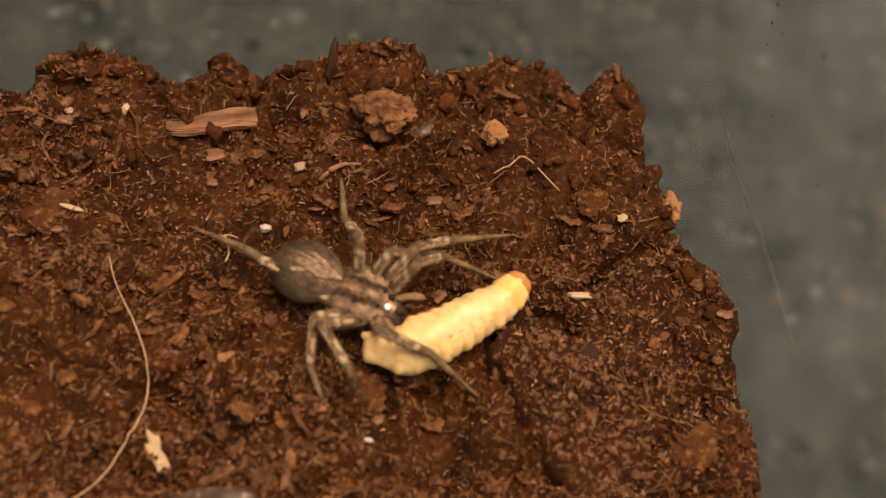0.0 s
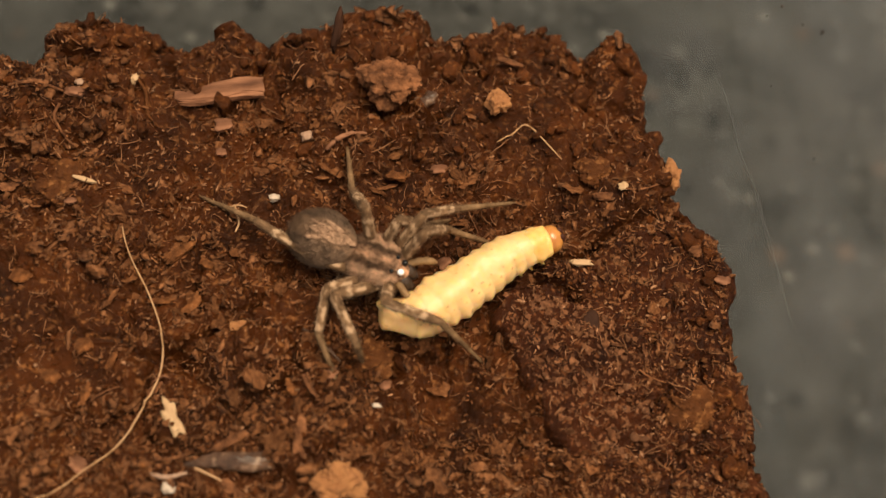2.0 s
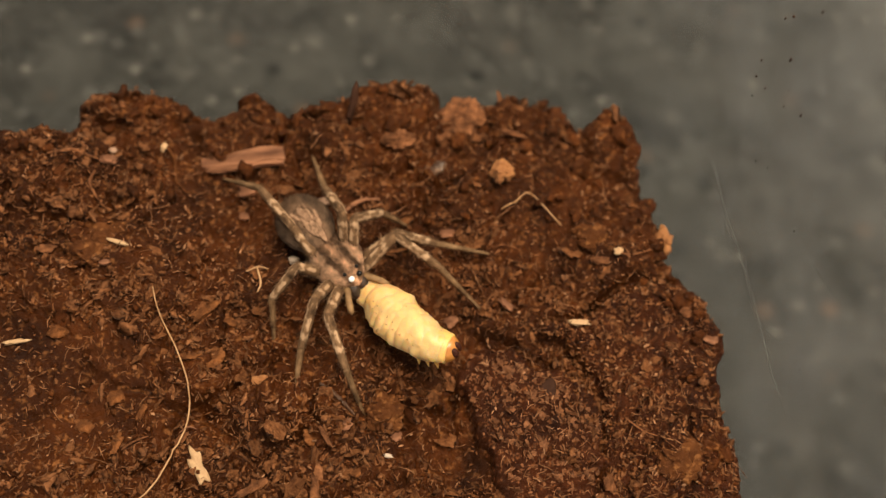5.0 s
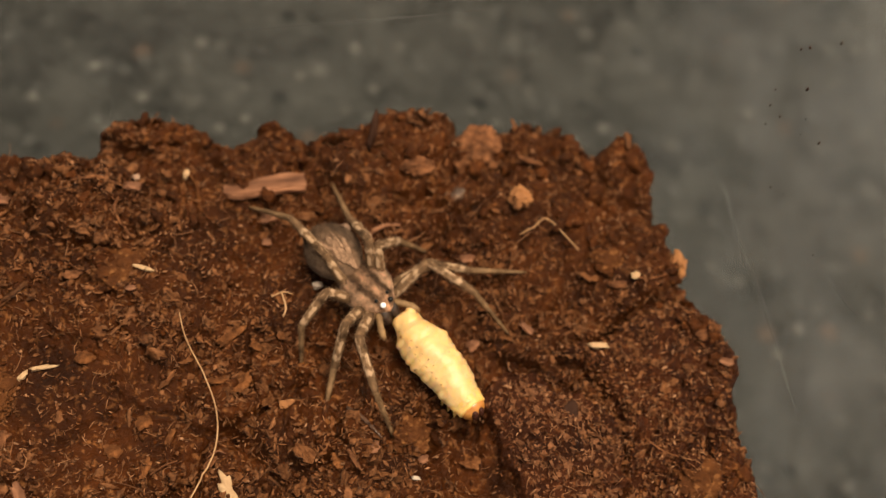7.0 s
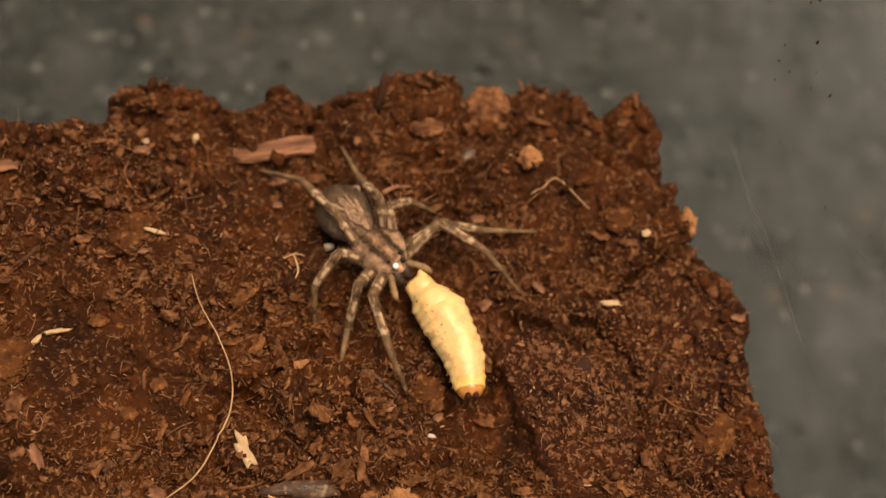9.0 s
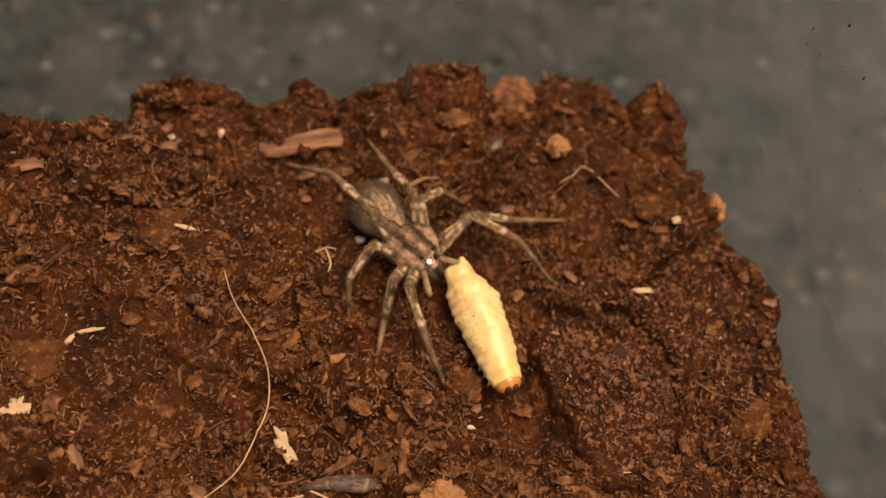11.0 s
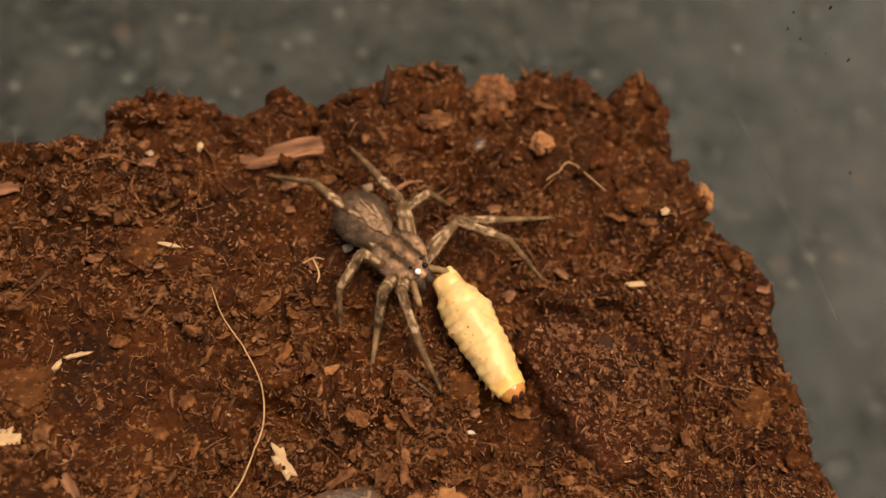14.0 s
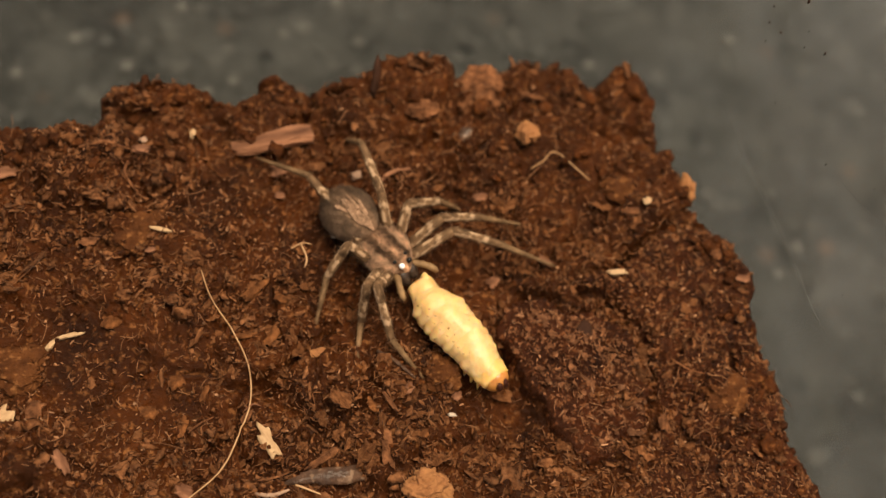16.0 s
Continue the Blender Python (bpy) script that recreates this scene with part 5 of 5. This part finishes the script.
stance(3.5, L4=(-14.0, 9.8, -15.4, 12.8, -16.9, 16.3), R4=(-15.5, 7.4, -19.8, 9.2, -22.6, 10.4), L3=(-11.4, 9.7, -9.9, 11.3, -8.0, 12.6),
       L2=(-10.2, 8.6, -7.0, 9.8, -2.9, 10.1), L1=(-8.8, 8.1, -5.0, 9.5, 0.0, 10.8), R3=(-17.3, 4.2, -19.0, 3.2, -19.8, 1.7),
       R2=(-15.2, 0.9, -14.1, -1.9, -11.6, -5.7), R1=(-12.9, 0.3, -11.9, -1.8, -10.9, -3.7))
stance(3.7, L4=(-14.2, 11.7, -15.3, 14.5, -16.4, 17.8), R4=(-18.3, 9.0, -22.3, 14.0, -25.2, 16.0), L3=(-11.1, 10.8, -9.5, 11.5, -8.0, 12.2),
       L2=(-9.6, 9.5, -7.4, 9.6, -4.3, 8.1), L1=(-10.2, 8.0, -6.8, 6.8, -2.7, 4.8), R3=(-17.7, 5.0, -19.0, 3.5, -18.8, 0.5),
       R2=(-16.1, 0.4, -16.5, -2.2, -16.7, -4.3), R1=(-14.1, 0.0, -12.7, -2.7, -11.5, -5.2))
for t0 in (5.8, 14.1):
    stance(t0, L4=(-13.8, 10.8, -15.0, 13.7, -16.4, 17.6), R4=(-16.6, 8.5, -20.3, 13.0, -24.1, 15.7), L3=(-12.2, 10.1, -10.7, 11.2, -8.3, 12.1),
           L2=(-8.1, 8.5, -4.6, 9.1, 1.2, 10.1), L1=(-7.8, 8.3, -4.3, 6.7, -0.8, 4.7), R3=(-17.1, 4.8, -18.1, 3.1, -18.4, 0.9),
           R2=(-15.3, 1.2, -15.7, -1.0, -16.2, -3.7), R1=(-13.4, 0.5, -12.2, -2.5, -10.4, -5.4))
for t0 in (14.4, 16):
    stance(t0, L4=(-13.9, 10.4, -14.9, 14.0, -15.9, 17.4), R4=(-16.7, 7.6, -19.8, 12.6, -24.2, 15.9), L3=(-10.8, 8.8, -8.7, 9.5, -6.2, 10.4),
           L2=(-8.6, 7.0, -5.0, 8.0, -0.8, 8.7), L1=(-8.0, 6.0, -3.6, 5.7, 2.3, 4.4), R3=(-16.7, 4.5, -18.3, 2.8, -19.4, -0.5),
           R2=(-15.5, 0.1, -15.8, -1.9, -16.2, -4.7), R1=(-14.2, -0.2, -13.0, -2.8, -10.4, -5.8))

# the larva's back line from tail to head, in mm: x, y of six points, and the heights of its ends
SPINES = []


def spine(t, *xy, lift=(0.0, 0.0, 0.0, 0.0, 0.0, 0.0)):
    SPINES.append((t, np.c_[np.array(xy, float).reshape(6, 2), np.array(lift, float)]))


spine(0, -8.5, -2.2, -6.1, -2.2, -3.8, -1.0, -1.2, 0.6, 0.8, 2.0, 2.3, 3.7)
spine(0.5, -8.3, -2.2, -5.7, -2.1, -3.2, -0.7, -0.4, 0.9, 1.6, 2.7, 3.3, 4.4)
spine(1, -8.2, -2.2, -6.0, -2.2, -3.8, -0.9, -1.4, 1.3, 1.0, 3.2, 3.3, 4.9)
spine(1.5, -8.2, -2.1, -5.8, -2.0, -3.4, -0.5, -0.8, 1.3, 1.6, 3.0, 4.0, 4.6)
spine(2, -8.0, -2.1, -5.7, -1.9, -3.3, -0.4, -0.8, 1.6, 1.9, 3.6, 4.8, 4.9)
spine(2.6, -7.5, -1.7, -5.3, -1.6, -2.9, -0.1, -0.4, 1.5, 1.8, 2.9, 4.1, 4.1)
spine(3.0, -6.3, -0.1, -4.0, 1.2, -1.3, 2.5, 1.0, 3.4, 2.8, 4.0, 4.5, 4.6)
spine(3.3, -8.6, 0.8, -6.9, 0.4, -6.1, 2.7, -3.8, 4.1, -1.5, 5.0, 0.9, 5.4, lift=(0, 0, 0.5, 1, 1.5, 2))
spine(3.5, -9.8, 2.7, -9.1, 2.2, -8.5, 1.6, -7.7, 1.0, -6.4, 0.8, -4.7, 1.0, lift=(-0.5, 1.0, 3.0, 5.0, 6.5, 7.5))
spine(3.6, -11.3, 4.8, -11.2, 3.2, -10.9, 1.6, -10.7, 0.4, -9.9, -0.2, -8.6, -0.6, lift=(-0.5, 1.0, 3.0, 5.0, 6.5, 7.5))
spine(3.7, -10.8, 4.2, -10.4, 3.0, -10.0, 1.8, -9.6, 0.8, -9.0, 0.3, -7.4, 0.2, lift=(-0.5, 1.0, 3.0, 5.0, 6.5, 7.5))
spine(5.8, -10.4, 4.5, -9.0, 3.8, -7.5, 2.1, -6.0, 0.9, -4.1, -0.5, -2.5, -1.4)
spine(6, -10.1, 4.6, -8.9, 3.9, -7.6, 2.4, -6.2, 1.2, -4.7, -0.2, -3.3, -1.4)
spine(6.5, -9.5, 4.6, -9.0, 3.3, -8.0, 2.1, -6.8, 0.4, -5.4, -1.0, -4.2, -2.6)
spine(7, -9.5, 4.1, -8.7, 2.8, -7.7, 1.6, -6.5, 0.2, -5.3, -1.5, -4.0, -3.2)
spine(7.5, -10.5, 5.5, -9.7, 4.0, -8.7, 2.4, -7.5, 0.7, -6.4, -1.3, -5.2, -3.6)
spine(8, -10.2, 5.1, -9.2, 4.1, -8.2, 2.5, -7.1, 1.0, -6.1, -1.3, -5.4, -3.6)
spine(8.5, -9.7, 4.3, -8.7, 2.7, -7.5, 1.0, -6.3, -0.8, -5.1, -2.5, -4.2, -4.2)
spine(9, -9.5, 3.7, -8.5, 2.4, -7.3, 0.7, -6.4, -1.3, -5.7, -3.3, -5.4, -5.3)
spine(9.5, -9.6, 4.6, -8.6, 2.8, -7.6, 0.8, -6.7, -1.2, -6.0, -3.5, -5.6, -5.2)
spine(12, -8.8, 3.9, -8.0, 1.8, -7.2, -0.3, -6.7, -2.3, -5.9, -4.3, -5.3, -5.8)
spine(12.5, -8.9, 3.9, -8.1, 2.1, -7.5, 0.3, -6.8, -1.5, -6.2, -3.4, -5.5, -5.0)
spine(13, -9.1, 3.9, -8.3, 1.8, -7.3, -0.3, -6.6, -2.6, -5.8, -4.6, -5.3, -6.3)
spine(13.5, -9.7, 4.5, -8.9, 2.6, -8.0, 0.3, -7.0, -1.8, -6.0, -4.1, -4.8, -6.3)
spine(14, -9.3, 3.6, -8.6, 2.2, -7.8, 0.4, -6.9, -1.6, -6.0, -3.8, -4.9, -6.1)
spine(14.5, -10.0, 2.6, -9.1, 1.3, -8.0, -0.2, -6.8, -2.0, -5.5, -4.2, -4.1, -6.0)
spine(15, -11.0, 1.8, -9.7, 0.4, -8.2, -1.1, -6.7, -2.5, -4.9, -3.8, -3.3, -4.7)
spine(15.2, -11.0, 2.7, -9.5, 1.0, -7.7, -0.5, -5.9, -1.6, -4.2, -2.0, -3.1, -2.1, lift=(0, 0, 0.2, 0.5, 0.8, 1.2))
spine(15.4, -11.0, 2.4, -10.2, 0.7, -8.6, -0.7, -7.0, -0.9, -5.6, -0.6, -4.4, -0.3, lift=(0, 0, 0.6, 1.5, 2.6, 3.6))
spine(15.5, -11.5, 2.6, -10.6, 1.0, -9.0, -0.5, -7.3, -1.2, -6.3, -1.2, -6.6, -0.9, lift=(0, 0, 0.4, 1.8, 3.4, 4.8))
spine(15.6, -10.9, 2.4, -9.6, 0.8, -8.0, -0.9, -6.7, -2.4, -6.5, -3.2, -7.7, -3.4, lift=(0, 0, 0.6, 2.2, 4.0, 5.4))
spine(15.8, -11.0, 2.1, -9.3, 0.2, -7.6, -1.5, -6.0, -3.4, -5.6, -5.3, -6.8, -6.5, lift=(0, 0, 0, 0.4, 1.4, 2.4))
spine(16, -10.2, 1.7, -9.4, 0.2, -8.2, -1.3, -7.0, -2.8, -6.0, -4.5, -4.7, -6.5)


def between(rows, t):
    """The values at t, eased between the rows of (seconds, values)."""
    if t <= rows[0][0]:
        return rows[0][1]
    for (a, va), (b, vb) in zip(rows, rows[1:]):
        if t <= b:
            u = (t - a) / (b - a)
            u = u * u * (3 - 2 * u)
            return va * (1 - u) + vb * u
    return rows[-1][1]


def frame_along(a, d, up=Vector((0, 0, 1))):
    """A pose at a whose x runs along d and whose z is nearest to up."""
    x = d.normalized()
    y = up.cross(x)
    y = y.normalized() if y.length > 1e-4 else Vector((0, 1, 0))
    z = x.cross(y)
    return Matrix.Translation(a) @ Matrix((x, y, z)).transposed().to_4x4()


def spider_pose(t):
    v = between([(r[0], np.array(r[1:], float)) for r in BODY], t)
    h = radians(v[2])
    x, y = v[0] - 2.1 * math.cos(h), v[1] - 2.1 * math.sin(h)
    return Matrix.Translation(Vector((x, y, 2.9)) * MM) @ Euler((0, radians(-2), h)).to_matrix().to_4x4()


def leg_joints(key, t, body):
    """Hip, knee, shin end and foot of a leg in mm, at its true lengths."""
    rows = [(s, legs[key]) for s, legs in STANCES]
    target = between(rows, t)
    num, side = int(key[1]), 1 if key[0] == "L" else -1
    hx, hy, hz = HIPS[num]
    hip = np.array((body @ (Vector((hx, hy * side, hz)) * MM))[:]) / MM
    foot_z = float(soil_height(target[2:3, 0], target[2:3, 1])[0]) + 0.15
    p = np.array([hip, (*target[0], 4.2), (*target[1], 3.0), (*target[2], max(foot_z, -0.5))])
    low = np.array((1.2, 0.9, -0.4))
    if key == "R1":  # it lies across the larva's back for a moment
        on = float(step(np.array(t), 2.65, 2.95) * (1 - step(np.array(t), 3.1, 3.35)))
        low = low + on * np.array((3.2, 3.7, 4.6))
        p[1:, 2] = np.maximum(p[1:, 2], low)
    aim = p.copy()
    lens = LEG_LENGTHS[num]
    for _ in range(60):
        p[1:] += 0.05 * (aim - p)[1:] * (1, 1, 0.2)
        for k in range(3):
            d = p[k + 1] - p[k]
            n = np.linalg.norm(d)
            e = d / n * (n - lens[k])
            if k == 0:
                p[1] -= e
            else:
                p[k] += 0.5 * e
                p[k + 1] -= 0.5 * e
        p[1:, 2] = np.maximum(p[1:, 2], low)
    for k in range(3):
        d = p[k + 1] - p[k]
        p[k + 1] = p[k] + d / np.linalg.norm(d) * lens[k]
    return [Vector(q) * MM for q in p]


def larva_joints(t):
    line = between([(s, v) for s, v in SPINES], t)
    pts = smooth_line([(x, y, 2.0 + z) for x, y, z in line], 60)
    run = np.r_[0, np.cumsum([(b - a).length for a, b in zip(pts, pts[1:])])]
    n = len(LARVA_RADII)
    at = np.linspace(0.06, 0.90, n).tolist() + [0.985]
    out = []
    for u in at:
        s = u * run[-1]
        p = Vector([float(np.interp(s, run, [q[k] for q in pts])) for k in range(3)])
        a = Vector([float(np.interp(min(s + 0.6, run[-1]), run, [q[k] for q in pts])) for k in range(3)])
        b = Vector([float(np.interp(max(s - 0.6, 0), run, [q[k] for q in pts])) for k in range(3)])
        out.append((p * MM, a - b))
    return out


def motions():
    """Keys the spider, its legs, the larva and the clump that is knocked aside."""
    times = sorted({round(t, 2) for t in np.concatenate([np.arange(0, 2.5, 0.25), np.arange(2.5, 3.8, 0.1), np.arange(4.0, 15.0, 0.25), np.arange(15.0, 16.01, 0.1), [5.8, 14.1, 14.4]])})
    body = [(t, spider_pose(t)) for t in times]
    walk(SPIDER, body)
    for key, (leg, tibia, meta, tars) in LEGS.items():
        rows = ([], [], [])
        for t, m in body:
            h, k, s, f = leg_joints(key, t, m)
            inv = m.inverted()
            femur = frame_along(h, k - h)
            back = femur.inverted()
            rows[0].append((t, inv @ femur))
            rows[1].append((t, back @ frame_along(k, s - k)))
            rows[2].append((t, back @ frame_along(s, f - s)))
        walk(leg, rows[0])
        walk(tibia, rows[1])
        walk(meta, rows[2])
        walk(tars, rows[2])
    home, rows = [], [[] for _ in SEGMENTS]
    for t in times:
        joints = larva_joints(t)
        mid = Matrix.Translation(joints[6][0])
        home.append((t, mid))
        for k, (p, d) in enumerate(joints):
            rows[k].append((t, mid.inverted() @ frame_along(p, d)))
    walk(LARVA, home)
    for seg, r in zip(SEGMENTS, rows):
        walk(seg, r)
    plate = []
    for t, dx, dy, dz, turn in ((0, 0, 0, 0, 0), (2.2, 0, 0, 0, 0), (2.5, -0.8, -0.1, 0, 0), (3.0, -2.2, -0.4, 0.1, -1), (3.2, -2.9, -0.7, 0.2, -3), (3.35, -3.6, -1.1, 0.5, -6),
                                (3.6, -3.7, -1.0, 0.1, -5), (5.8, -3.7, -1.0, 0, -5), (12.9, -3.8, -0.9, 0, -5), (13.0, -3.7, -1.0, 0.2, -5.5), (13.1, -3.8, -0.9, 0, -5),
                                (13.7, -3.8, -0.9, 0, -5), (13.95, -4.3, -0.4, 0, -1), (16, -4.4, -0.4, 0, -1)):
        plate.append((t, pose((6.5 + dx) * MM, (-5.5 + dy) * MM, dz * MM, 0, 0, turn)))
    walk(CRUST_PLATE, plate)
    a = LOOSE_CLUMP.matrix_world.copy()
    b = Matrix.Translation(on_soil(-3.5, 22.8, -0.7)) @ pose(0, 0, 0, 0, 0, 70)
    walk(LOOSE_CLUMP, [(0, a), (3.2, a), (3.45, b), (16, b)])


motions()
